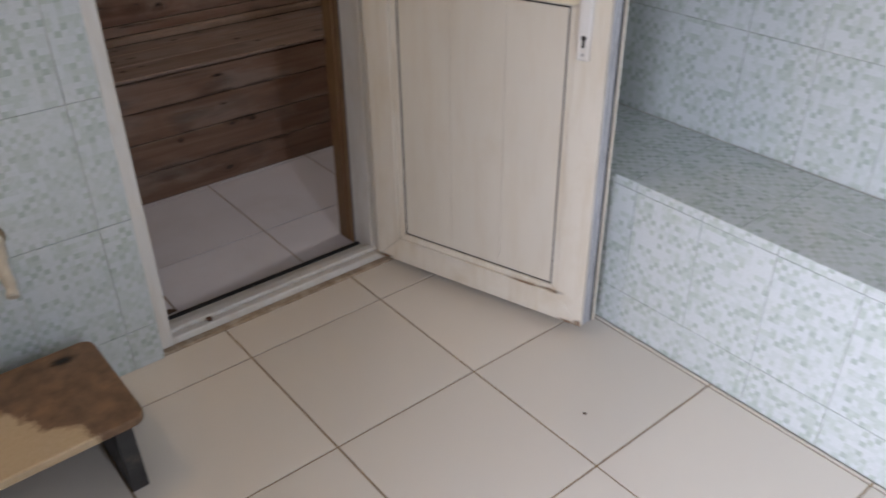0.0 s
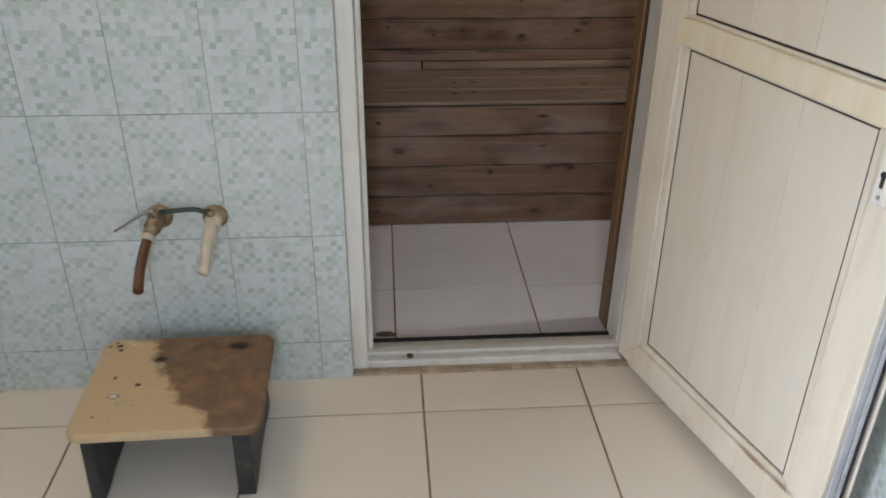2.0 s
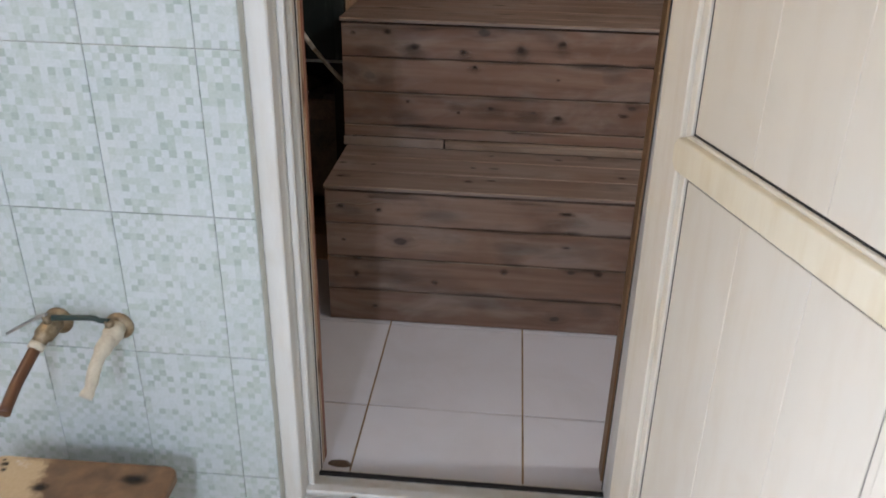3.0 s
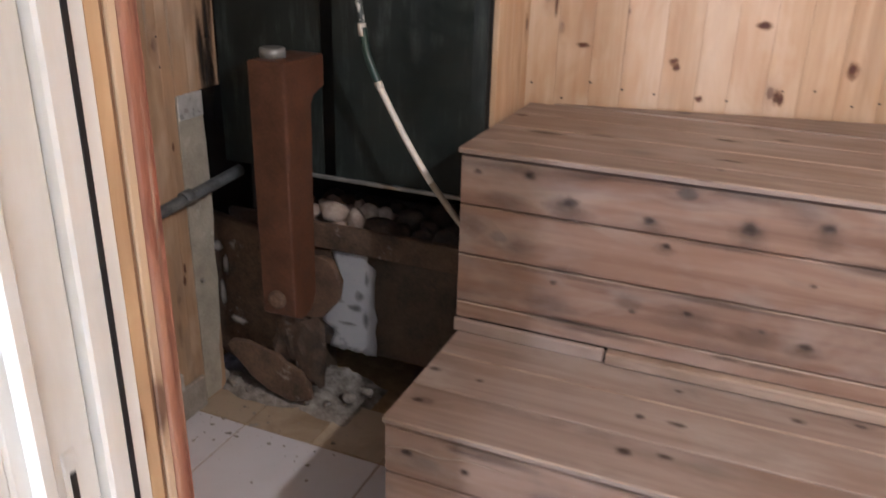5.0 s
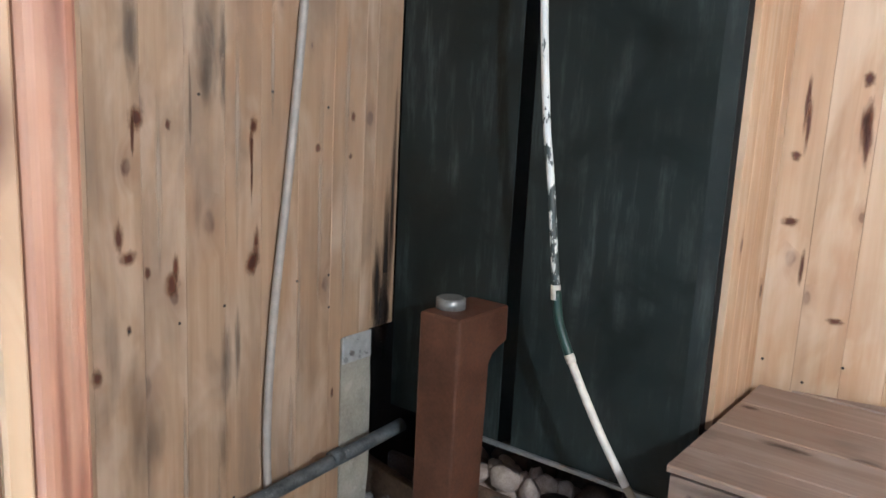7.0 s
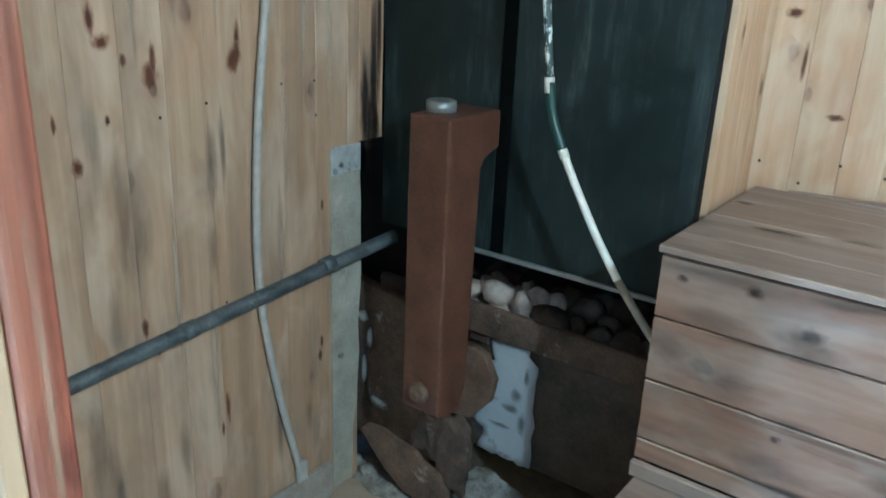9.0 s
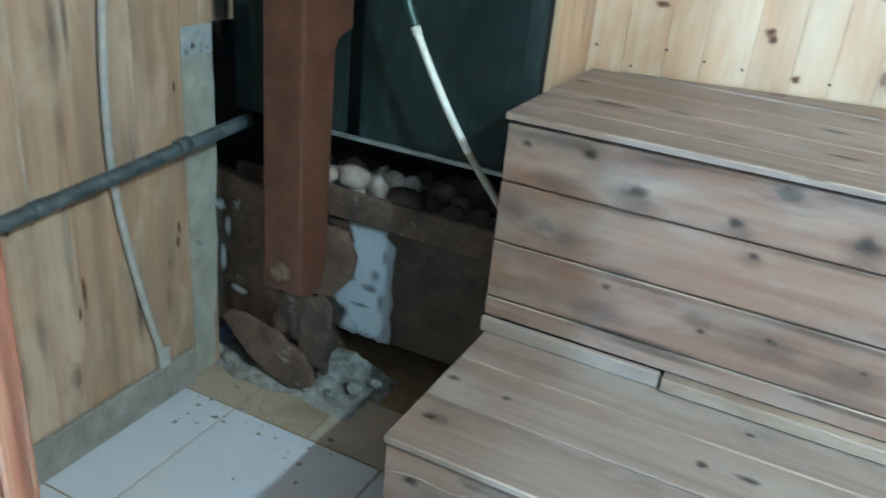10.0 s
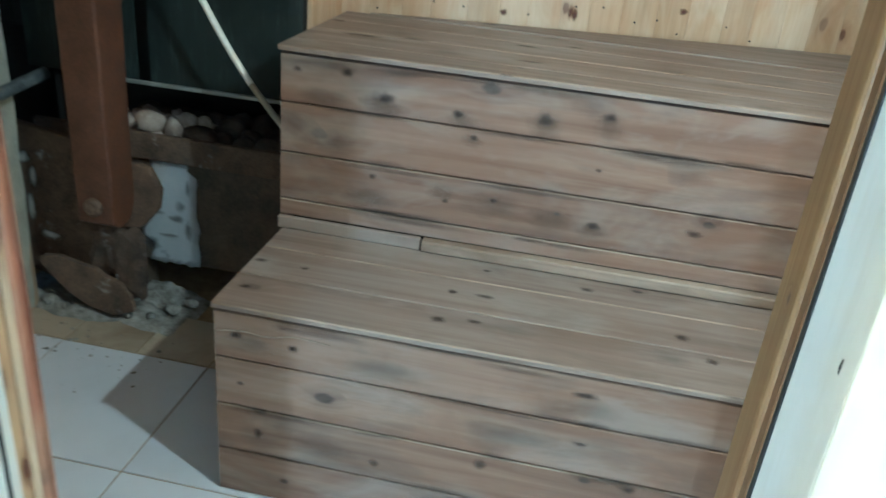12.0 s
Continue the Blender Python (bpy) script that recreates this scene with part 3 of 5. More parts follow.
wall_rear = thing("wall_rear", boxes((LEFT - 0.2, -0.245, REAR - 0.2, REAR, -0.1, TOP), (0.155, RIGHT + 0.2, REAR - 0.2, REAR, -0.1, TOP), (-0.245, 0.155, REAR - 0.2, REAR, -0.1, 1.0), (-0.245, 0.155, REAR - 0.2, REAR, 2.1, TOP)),
                  PAINT, "plain painted wall with a window", "wall", kind="structure")
thing("ceiling", boxes((LEFT - 0.2, RIGHT + 0.2, REAR - 0.2, 0.26, TOP, TOP + 0.1)), PAINT, "plain white painted ceiling", "ceiling", kind="structure")
floor = thing("floor", boxes((LEFT - 0.2, LEDGE, REAR - 0.2, 0.178, -0.12, -0.004)), GROUT, "cream square floor tiles with brown grout", "floor", kind="structure")
ledge = thing("tiled_ledge", boxes((LEDGE + 0.004, RIGHT + 0.02, REAR, 0.004, -0.12, 0.484)), WALL_GROUT, "built-in ledge clad in pale green mosaic tiles", "ledge", kind="structure")
# slanted tiled corner beside the glazed door
bm = bmesh.new()
corner = [(-0.955, 0.004), (-1.058, -0.088), (-1.09, -0.088), (-1.09, 0.03), (-0.955, 0.03)]
lo, hi = [bm.verts.new((x, y, -0.05)) for x, y in corner], [bm.verts.new((x, y, TOP)) for x, y in corner]
for k in range(5):
    j = (k + 1) % 5
    bm.faces.new((lo[k], lo[j], hi[j], hi[k]))
bm.faces.new(lo)
bm.faces.new(hi)
wall_corner = thing("wall_corner", bm, WALL_GROUT, "slanted corner clad in mosaic tiles", "wall", kind="structure")

# ---------------------------------------------------------------- structure of the wooden room
SL, SR, SF, SB, STOP = -0.965, 1.45, 0.26, 1.91, 2.2
sauna_floor = thing("floor_sauna", boxes((-1.25, SR + 0.1, 0.178, 2.42, -0.12, -0.014)), GROUT, "white square floor tiles, stained brown near the stove", "floor", kind="structure")
sauna_left = thing("wall_sauna_left", boxes((SL - 0.12, SL - 0.016, SF, 1.545, -0.1, STOP), (SL - 0.12, SL - 0.016, 1.545, 1.70, 0.95, STOP)), SOOT_AND_SHADE, "wall clad in light vertical pine planks", "wall", kind="structure")
BACK = pose(-0.146, SB, 0, 0, 0, 12.0)  # the back wall stands a little askew
sauna_back = thing("wall_sauna_back", boxes((0.0, 1.78, 0.016, 0.12, -0.1, STOP)), SOOT_AND_SHADE, "wall clad in light vertical pine planks", "wall", kind="structure", at=BACK)
sauna_return = thing("wall_return", boxes((-0.20, -0.146, 1.655, SB + 0.12, 0.0, STOP)), SOOT_AND_SHADE, "short wall clad in narrow pine planks", "wall", kind="structure")
sauna_right = thing("wall_sauna_right", boxes((SR + 0.016, SR + 0.12, SF, 2.42, -0.1, STOP)), SOOT_AND_SHADE, "wall clad in light pine planks", "wall", kind="structure")
# unseen wall; its planks are bench wood to lower the bounced light
sauna_front = thing("wall_sauna_front", boxes((SL - 0.12, -0.02, SF + 0.002, SF + 0.006, -0.1, STOP), (0.85, SR + 0.12, SF + 0.002, SF + 0.006, -0.1, STOP), (-0.02, 0.85, SF + 0.002, SF + 0.006, 2.10, STOP)), SOOT_AND_SHADE,
                    "unseen wall beside the doorway, planks dark to cut bounced light", "wall", kind="structure")
# unseen ceiling, coloured dark so that less light bounces onto the floor
thing("ceiling_sauna", boxes((-1.3, SR + 0.12, SF, 2.42, STOP, STOP + 0.05)), BENCH, "unseen low ceiling, boards dark to cut bounced light", "ceiling", kind="structure")
thing("wall_niche", boxes((-1.25, -1.17, 1.5, 2.25, -0.1, STOP), (-1.17, -0.146, 2.17, 2.25, -0.1, STOP), (-0.20, -0.15, 1.92, 2.2, -0.1, STOP)), SOOT_AND_SHADE, "soot-black masonry of the stove niche", "wall", kind="structure")

# ---------------------------------------------------------------- doorway frame
JL, JR = 0.055, 0.780
LINING_KNOTS = []
door_frame = holder("door_frame", "white plastic door frame with a wooden inner lining", "door frame", kind="structure")


def jamb(x, s):
    """One upright of the plastic frame; x is its inner face and s the way out into the wall."""
    def b(d0, d1, y0, y1, z0=0.0, z1=2.08, bevel=0.003):
        xs = sorted((x + s * d0, x + s * d1))
        return box(bmesh.new(), xs[0], xs[1], y0, y1, z0, z1, bevel)
    post = part("jamb", b(0.012, 0.055, 0.030, 0.075), WHITE, door_frame)
    if s < 0:
        part("jamb_rebate", b(0.012, 0.055, 0.0752, 0.155, -0.012), WHITE, door_frame)
        part("jamb_lip", b(0.0, 0.055, 0.1552, 0.2005, -0.012), WHITE, door_frame)
        part("jamb_rib", b(-0.003, 0.0118, 0.088, 0.104), WHITE, door_frame)
    else:
        part("jamb_rebate", b(0.0, 0.055, 0.0752, 0.187, -0.012), WHITE, door_frame)
    part("gasket", b(-0.0014, 0.012, 0.1775, 0.183, 0.0, 2.05, 0.0) if s < 0 else b(-0.0014, 0.012, 0.1795, 0.1866, 0.0, 2.05, 0.0), RUBBER, door_frame, "black rubber gasket")
    return post


jamb(JL, -1)
jamb(JR, 1)
part("head", box(bmesh.new(), 0.0, 0.829, 0.032, 0.173, 2.02, 2.085, 0.003), WHITE, door_frame)
part("sill", box(bmesh.new(), JL - 0.03, JR + 0.03, 0.034, 0.062, -0.02, 0.028, 0.003), WHITE, door_frame)
part("sill_ridge", box(bmesh.new(), JL - 0.03, JR + 0.03, 0.0645, 0.098, -0.02, 0.036, 0.004), WHITE, door_frame)
part("sill_step", box(bmesh.new(), JL - 0.03, JR + 0.03, 0.0982, 0.178, -0.02, 0.010, 0.003), WHITE, door_frame)
part("sill_gasket", box(bmesh.new(), JL, JR, 0.150, 0.164, 0.0095, 0.017, 0.001), RUBBER, door_frame, "black rubber gasket")
part("threshold_foot", box(bmesh.new(), 0.0, JR + 0.05, 0.006, 0.0338, -0.01, 0.008, 0.003), STAINED_MORTAR, door_frame, "stained mortar strip")
for x0, x1, ys, left in ((0.018, 0.051, (0.2008, 0.218, 0.2225, 0.2335, 0.257), True), (JR + 0.005, JR + 0.038, (0.1872, 0.2085, 0.2095, 0.226, 0.284), False)):
    part("lining_board", box(bmesh.new(), x0, x1, ys[0], ys[1], -0.012, 2.06, 0.0015), LINING, door_frame, "orange pine lining board")
    part("groove", box(bmesh.new(), x0 + 0.003, x1 - 0.003, ys[1] + 0.0002, ys[2], -0.012, 2.06), GROOVE, door_frame, "narrow brown groove")
    part("casing", box(bmesh.new(), x0, x1 + 0.0005, ys[2] + 0.0002, ys[3], -0.012, 2.06, 0.0015), PALE_PINE if left else CASING, door_frame)
    bm = bmesh.new()
    box(bm, x0 - 0.004, x1 + 0.002 if left else x1 + 0.004, ys[3] + 0.0002, ys[4], -0.012, 2.06, 0.006, 3)
    part("casing_edge", bm, RED_EDGE if left else CASING, door_frame, "red-stained rounded edge" if left else "brown stained rounded edge")
for y, z, a, c in ((0.205, 1.455, 0.007, 0.022), (0.199, 0.98, 0.004, 0.020), (0.212, 0.70, 0.006, 0.022)):
    m = pose(0.0512, y, z, 0, 90, 0)
    LINING_KNOTS.append((m, c, a))
part("lining_head", box(bmesh.new(), 0.0535, JR + 0.0025, 0.2009, 0.256, 2.0, 2.06, 0.003), LINING, door_frame)
for z, h in ((0.955, 0.10), (0.83, 0.03), (0.42, 0.03)):
    sp = part("strike_plate", box(bmesh.new(), JL - 0.014, JL - 0.0097, 0.120, 0.134, z - h / 2, z + h / 2, 0.001), WHITE, door_frame, "small strike plate")
    part("slot", box(bmesh.new(), JL - 0.0098, JL - 0.0088, 0.124, 0.130, z - h * 0.3, z + h * 0.3), SLOT, sp)

# ---------------------------------------------------------------- door leaf, standing open
door = holder("door_1", "open aged ivory plastic door with grooved panels", "door", pose(0.768, 0.014, 0.0, 0, 0, -72.8) @ pose(0, 0, 0, 1.0), kind="structure")
DW, D0, D1, DT = 0.745, 0.040, 2.03, 0.060
ST = 0.088


def leaf(name, outline, y0, y1, mat, label=""):
    bm = prism(bmesh.new(), outline, y0, y1)
    bmesh.ops.bevel(bm, geom=bm.edges[:], offset=0.003, segments=2, affect="EDGES", profile=0.5)
    return part(name, bm, mat, door, label)


leaf("stile", [(0, D0), (0, D1), (ST, D1 - ST), (ST, D0 + ST)], 0.0, DT, IVORY)
leaf("stile", [(DW, D0), (DW - ST, D0 + ST), (DW - ST, D1 - ST), (DW, D1)], 0.0, DT, IVORY)
leaf("bottom_rail", [(0, D0), (ST, D0 + ST), (DW - ST, D0 + ST), (DW, D0)], 0.0, DT, IVORY)
leaf("top_rail", [(0, D1), (DW, D1), (DW - ST, D1 - ST), (ST, D1 - ST)], 0.0, DT, IVORY)
leaf("mid_rail", [(ST - 0.012, 0.985), (ST, 0.970), (DW - ST, 0.970), (DW - ST + 0.012, 0.985), (DW - ST + 0.012, 1.014), (DW - ST, 1.029), (ST, 1.029), (ST - 0.012, 1.014)], -0.004, DT, YELLOWED, "yellowed middle rail")
for z0, z1 in ((D0 + ST, 0.9702), (1.0288, D1 - ST)):
    a, b = ST, DW - ST
    bead = 0.020
    low, high = (bead, 0.008) if z0 < 0.5 else (0.008, bead)
    for outline in ([(a, z0), (a, z1), (a + bead, z1 - high), (a + bead, z0 + low)], [(b, z0), (b - bead, z0 + low), (b - bead, z1 - high), (b, z1)],
                    [(a, z0), (a + bead, z0 + low), (b - bead, z0 + low), (b, z0)], [(a, z1), (b, z1), (b - bead, z1 - high), (a + bead, z1 - high)]):
        leaf("glazing_bead", outline, 0.008, 0.03, IVORY)
    part("panel_gasket", box(bmesh.new(), a + bead - 0.002, b - bead + 0.002, 0.0142, 0.0215, z0 + low - 0.002, z1 - high + 0.002), RUBBER, door, "thin black gasket line")
    step = (b - a - 2 * bead - 0.010) / 3
    for k in range(3):
        x0 = a + bead + 0.005 + k * step
        part("panel", box(bmesh.new(), x0 + 0.0003, x0 + step - 0.0003, 0.0125, 0.04, z0 + low + 0.005, z1 - high - 0.005, 0.0009), PANEL, door, "stained ivory grooved panel")
part("edge_profile", box(bmesh.new(), DW + 0.0005, DW + 0.006, 0.012, 0.030, D0 + 0.004, D1 - 0.004, 0.001), ALU, door, "grey metal edge profile")
part("edge_profile", box(bmesh.new(), DW + 0.0005, DW + 0.009, 0.034, 0.044, D0 + 0.002, D1 - 0.004, 0.001), ALU, door, "grey metal edge profile")
part("edge_gasket", box(bmesh.new(), DW + 0.0005, DW + 0.011, 0.0445, 0.052, D0, D1 - 0.004, 0.001), RUBBER, door, "black rubber gasket")
part("edge_lip", box(bmesh.new(), DW - 0.02, DW + 0.014, 0.0605, 0.068, D0 - 0.008, D1, 0.002), IVORY, door)
plate = part("lock_plate", box(bmesh.new(), DW - 0.078, DW - 0.042, -0.010, 0.001, 0.840, 1.052, 0.006, 2), WHITE, door, "white lock plate")
bm = bmesh.new()
tube(bm, [(DW - 0.060, -0.0098, 0.898), (DW - 0.060, -0.0112, 0.898)], 0.0068, 14)
box(bm, DW - 0.0635, DW - 0.0565, -0.0112, -0.0098, 0.874, 0.896)
part("keyhole", bm, SLOT, plate, "dark keyhole")
part("screw", tube(bmesh.new(), [(DW - 0.060, -0.0098, 0.857), (DW - 0.060, -0.0118, 0.857)], 0.004, 10), STEEL, plate)

# ---------------------------------------------------------------- glazed door in the left wall
glazed = holder("glazed_door", "white plastic glazed door letting in daylight", "glazed door", kind="structure")
GX = LEFT + 0.005


def upright(name, y0, y1, z0, z1, x0, x1, mat=WHITE, label=""):
    return part(name, box(bmesh.new(), x0, x1, y0, y1, z0, z1, 0.004), mat, glazed, label)


upright("frame_post", -0.158, -0.089, 0.0, 2.11, GX - 0.07, GX)
upright("frame_post", -2.355, -2.285, 0.0, 2.11, GX - 0.07, GX)
upright("frame_sill", -2.284, -0.1582, 0.0, 0.05, GX - 0.07, GX)
upright("frame_head", -2.284, -0.1582, 2.06, 2.11, GX - 0.07, GX)
for y0, y1 in ((-1.215, -0.170), (-2.272, -1.228)):
    upright("leaf_stile", y1 - 0.085, y1, 0.062, 2.048, GX - 0.062, GX - 0.004)
    upright("leaf_stile", y0, y0 + 0.085, 0.062, 2.048, GX - 0.062, GX - 0.004)
    upright("leaf_rail", y0 + 0.0852, y1 - 0.0852, 0.062, 0.147, GX - 0.062, GX - 0.004)
    upright("leaf_rail", y0 + 0.0852, y1 - 0.0852, 1.963, 2.048, GX - 0.062, GX - 0.004)
    upright("gasket", y1 + 0.0005, y1 + 0.0115, 0.051, 2.059, GX - 0.05, GX - 0.012, RUBBER, "black rubber gasket")
    upright("gasket", y0 + 0.001, y1 - 0.001, 0.0505, 0.0615, GX - 0.05, GX - 0.012, RUBBER, "black rubber gasket")
    pane = part("pane", boxes((GX - 0.04, GX - 0.034, y0 + 0.086, y1 - 0.086, 0.148, 1.962)), GLASS, glazed, "clear glass pane")
    pane.visible_shadow = False
rear_window = holder("window_1", "narrow white framed window in the rear wall", "window", kind="structure")
for r in ((-0.245, -0.19, 1.0, 2.1), (0.10, 0.155, 1.0, 2.1), (-0.1898, 0.0998, 1.0, 1.05), (-0.1898, 0.0998, 2.05, 2.1)):
    part("window_frame", box(bmesh.new(), r[0], r[1], REAR - 0.08, REAR - 0.02, r[2], r[3], 0.004), WHITE, rear_window)
pane = part("pane", boxes((-0.189, 0.099, REAR - 0.055, REAR - 0.05, 1.051, 2.049)), GLASS, rear_window, "clear glass pane")
pane.visible_shadow = False
thing("ground", boxes((-60, 60, -60, 60, -0.4, -0.3)), BASE, "plain grey ground outside", "ground", kind="structure")

# ---------------------------------------------------------------- wooden benches
lower = holder("lower_bench", "weathered brown plank bench, lower step", "bench", group="stepped benches")
upper = holder("upper_bench", "weathered brown plank bench, upper step", "bench", group="stepped benches")
BX0, BX1 = -0.092, SR - 0.004


def front_boards(parent, x0, y, edges, mat):
    for k, (z0, z1) in enumerate(zip(edges, edges[1:])):
        data = board_data("board", BX1 - x0, z1 - z0 - 0.0035, 0.020, mat, 0.0022, BLEACHED if z0 in (0.566, 0.5215, 0.112) else None)
        piece("front_board", data, parent, pose(x0, y, (z0 + z1) / 2, 90, 0, 0))


def top_boards(parent, x0, z, edges, mat):
    for k, (y0, y1) in enumerate(zip(edges, edges[1:])):
        data = board_data("board", BX1 - x0, y1 - y0 - 0.0022, 0.012, mat, 0.0028 if k % 2 == 0 else 0.0018, BLEACHED if k % 2 == 0 else None)
        piece("top_board", data, parent, pose(x0, (y0 + y1) / 2, z, 0, 0, 0))


front_boards(lower, BX0 + 0.004, 0.952, [-0.010, 0.112, 0.236, 0.358, 0.4725], BENCH)
top_boards(lower, BX0, 0.490, [0.947, 1.094, 1.236, 1.358], BENCH_TOP)
part("side_panel", box(bmesh.new(), BX0 + 0.006, BX0 + 0.026, 0.974, 1.85, -0.012, 0.4775, 0.002), BENCH, lower)
# black filler stands in for the shade of the hollow bench
part("inner_body", box(bmesh.new(), BX0 + 0.03, BX1, 0.985, 1.88, -0.012, 0.470), SOOT_AND_SHADE, lower, "black filler painting the shade inside the bench")
front_boards(upper, -0.102, 1.362, [0.5215, 0.566, 0.688, 0.811, 0.9275], BENCH)
top_boards(upper, -0.106, 0.945, [1.351, 1.455, 1.600, 1.745, 1.886], BENCH_TOP)
part("side_panel", box(bmesh.new(), -0.102, -0.082, 1.386, 1.90, 0.4905, 0.9325, 0.002), BENCH, upper)
# upper bench likewise: the shade in its gaps is this black body's colour
part("inner_body", box(bmesh.new(), -0.08, BX1, 1.395, 1.88, 0.492, 0.925), SOOT_AND_SHADE, upper, "black filler painting the shade inside the bench")
part("edge_strip", box(bmesh.new(), -0.104, 0.262, 1.346, 1.3615, 0.4905, 0.5228, 0.003), BENCH_TOP, upper, "worn edge strip")
bm = bmesh.new()
wedge = [(-0.04, 1.8875), (BX1, 1.8875), (BX1, 2.215)]
lo, hi = [bm.verts.new((x, y, 0.934)) for x, y in wedge], [bm.verts.new((x, y, 0.948)) for x, y in wedge]
bm.faces.new(hi)
bm.faces.new(list(reversed(lo)))
for k in range(3):
    bm.faces.new((lo[k], lo[(k + 1) % 3], hi[(k + 1) % 3], hi[k]))
part("top_board", bm, BENCH_TOP, upper, "tapered board against the slanted wall")
strip = piece("edge_strip", board_data("strip", BX1 - 0.268, 0.028, 0.030, BLEACHED, 0.004), upper, pose(0.268, 1.338, 0.506, 90, 0, 0))
tagged(strip, "bleached edge strip")

# ---------------------------------------------------------------- stove corner
shield = holder("heat_shield", "black painted sheet metal shield with scuffs", "heat shield")
part("sheet", box(bmesh.new(), -0.963, -0.624, 1.630, 1.634, 0.728, STOP - 0.002), SHEET, shield)
part("sheet", box(bmesh.new(), -0.584, -0.186, 1.628, 1.632, 0.728, STOP - 0.002), SHEET, shield)
bm = bmesh.new()
for z0, z1 in ((0.728, STOP - 0.002),):
    vs = [bm.verts.new(p) for p in ((-0.186, 1.628, z0), (-0.150, 1.634, z0), (-0.150, 1.638, z0), (-0.186, 1.632, z0), (-0.186, 1.628, z1), (-0.150, 1.634, z1), (-0.150, 1.638, z1), (-0.186, 1.632, z1))]
    for f in ((0, 1, 2, 3), (7, 6, 5, 4), (0, 4, 5, 1), (1, 5, 6, 2), (2, 6, 7, 3), (3, 7, 4, 0)):
        bm.faces.new([vs[i] for i in f])
part("folded_edge", bm, SHEET, shield)
part("bottom_angle", box(bmesh.new(), -0.80, -0.152, 1.618, 1.6278, 0.722, 0.732, 0.001), GALV, shield, "thin grey bottom angle")
# unseen black box, added so that the gap between the sheets stays dark
part("shield_back", box(bmesh.new(), -1.16, -0.150, 1.78, 2.16, 0.80, STOP - 0.002), SOOT_AND_SHADE, shield, "black box added behind the shield seam")

stove = holder("sauna_stove", "old rusted iron sauna stove under a black shield", "stove")
part("body", box(bmesh.new(), -0.80, -0.155, 1.715, 2.14, 0.12, 0.50, 0.012, 2), IRON, stove)
rim_bar = part("top_rim", box(bmesh.new(), -1.02, -0.155, 1.690, 1.7145, 0.470, 0.552, 0.006, 2), STOVE_RUST, stove, "rusted flat rim bar")
bm = bmesh.new()
prism(bm, [(-0.14, 0.05), (0.06, 0.0), (0.155, 0.03), (0.155, 0.50), (-0.15, 0.53), (-0.155, 0.12)], 0.0, 0.03)
bmesh.ops.bevel(bm, geom=bm.edges[:], offset=0.006, segments=2, affect="EDGES", profile=0.5)
fp = part("fire_plate", bm, STOVE_RUST, stove, "scaly rusted front plate")
fp.matrix_basis = pose(-0.885, 1.585, 0.035, 0, 0, -6)
part("foot", box(bmesh.new(), -0.78, -0.70, 1.72, 1.80, -0.014, 0.121, 0.006), IRON, stove)
part("foot", box(bmesh.new(), -0.28, -0.20, 1.72, 1.80, -0.014, 0.121, 0.006), IRON, stove)
part("foot", box(bmesh.new(), -0.78, -0.70, 2.04, 2.12, -0.014, 0.121, 0.006), IRON, stove)
part("foot", box(bmesh.new(), -0.28, -0.20, 2.04, 2.12, -0.014, 0.121, 0.006), IRON, stove)
# torn white patch on the stove's front
bm = bmesh.new()
cols, rows = 10, 16
grid = []
for j in range(rows + 1):
    z = 0.125 + (0.468 - 0.125) * j / rows
    left = -0.70 + 0.035 * noise.noise((3.1, z * 14, 0)) + (0.06 if z > 0.40 else 0.0) + (0.03 if z < 0.2 else 0)
    right = -0.505 + 0.012 * noise.noise((9.7, z * 20, 0)) - (0.02 if z > 0.44 else 0.0)
    grid.append([bm.verts.new((left + (right - left) * i / cols, 1.709 - 0.006 * abs(noise.noise((i * 0.9, j * 0.7, 4.0))), z + 0.012 * noise.noise((i * 0.8, j, 2.0)))) for i in range(cols + 1)])
for j in range(rows):
    for i in range(cols):
        bm.faces.new((grid[j][i], grid[j][i + 1], grid[j + 1][i + 1], grid[j + 1][i])).smooth = True
bmesh.ops.solidify(bm, geom=bm.faces[:], thickness=0.002)
patch = part("lime_patch", bm, PAPER, stove, "torn white flaking patch")

part("hanging_tab", box(bmesh.new(), -0.715, -0.655, 1.703, 1.7135, 0.440, 0.4698, 0.003), IRON_DARK, rim_bar, "dark tab under the rim")

# upright inlet pipe: a square steel post with an arm into the shield
inlet = holder("water_inlet_post", "square red-brown steel post with an arm into the shield", "steel post")
bm = bmesh.new()
outline = [(1.434, 0.365), (1.434, 1.072), (1.627, 1.072), (1.627, 0.985), (1.585, 0.983), (1.562, 0.972), (1.548, 0.950), (1.546, 0.40), (1.52, 0.355), (1.47, 0.345)]
a = [bm.verts.new((-0.722, y, z)) for y, z in outline]
b = [bm.verts.new((-0.612, y, z)) for y, z in outline]
bm.faces.new(a)
bm.faces.new(list(reversed(b)))
for k in range(len(outline)):
    j = (k + 1) % len(outline)
    bm.faces.new((a[j], a[k], b[k], b[j]))
bmesh.ops.bevel(bm, geom=[e for e in bm.edges], offset=0.006, segments=2, affect="EDGES", profile=0.5)
post = part("post", bm, RUST, inlet)
part("top_cap", tube(bmesh.new(), [(-0.690, 1.505, 1.066), (-0.690, 1.505, 1.094), (-0.690, 1.505, 1.097)], [0.034, 0.034, 0.028], 18), GALV, inlet, "round grey metal cap")
part("bolt", tube(bmesh.new(), [(-0.668, 1.44, 0.415), (-0.668, 1.424, 0.415), (-0.668, 1.418, 0.415)], [0.027, 0.027, 0.018], 16), BRACKET_RUST, post, "large round bolt head")
bm = bmesh.new()
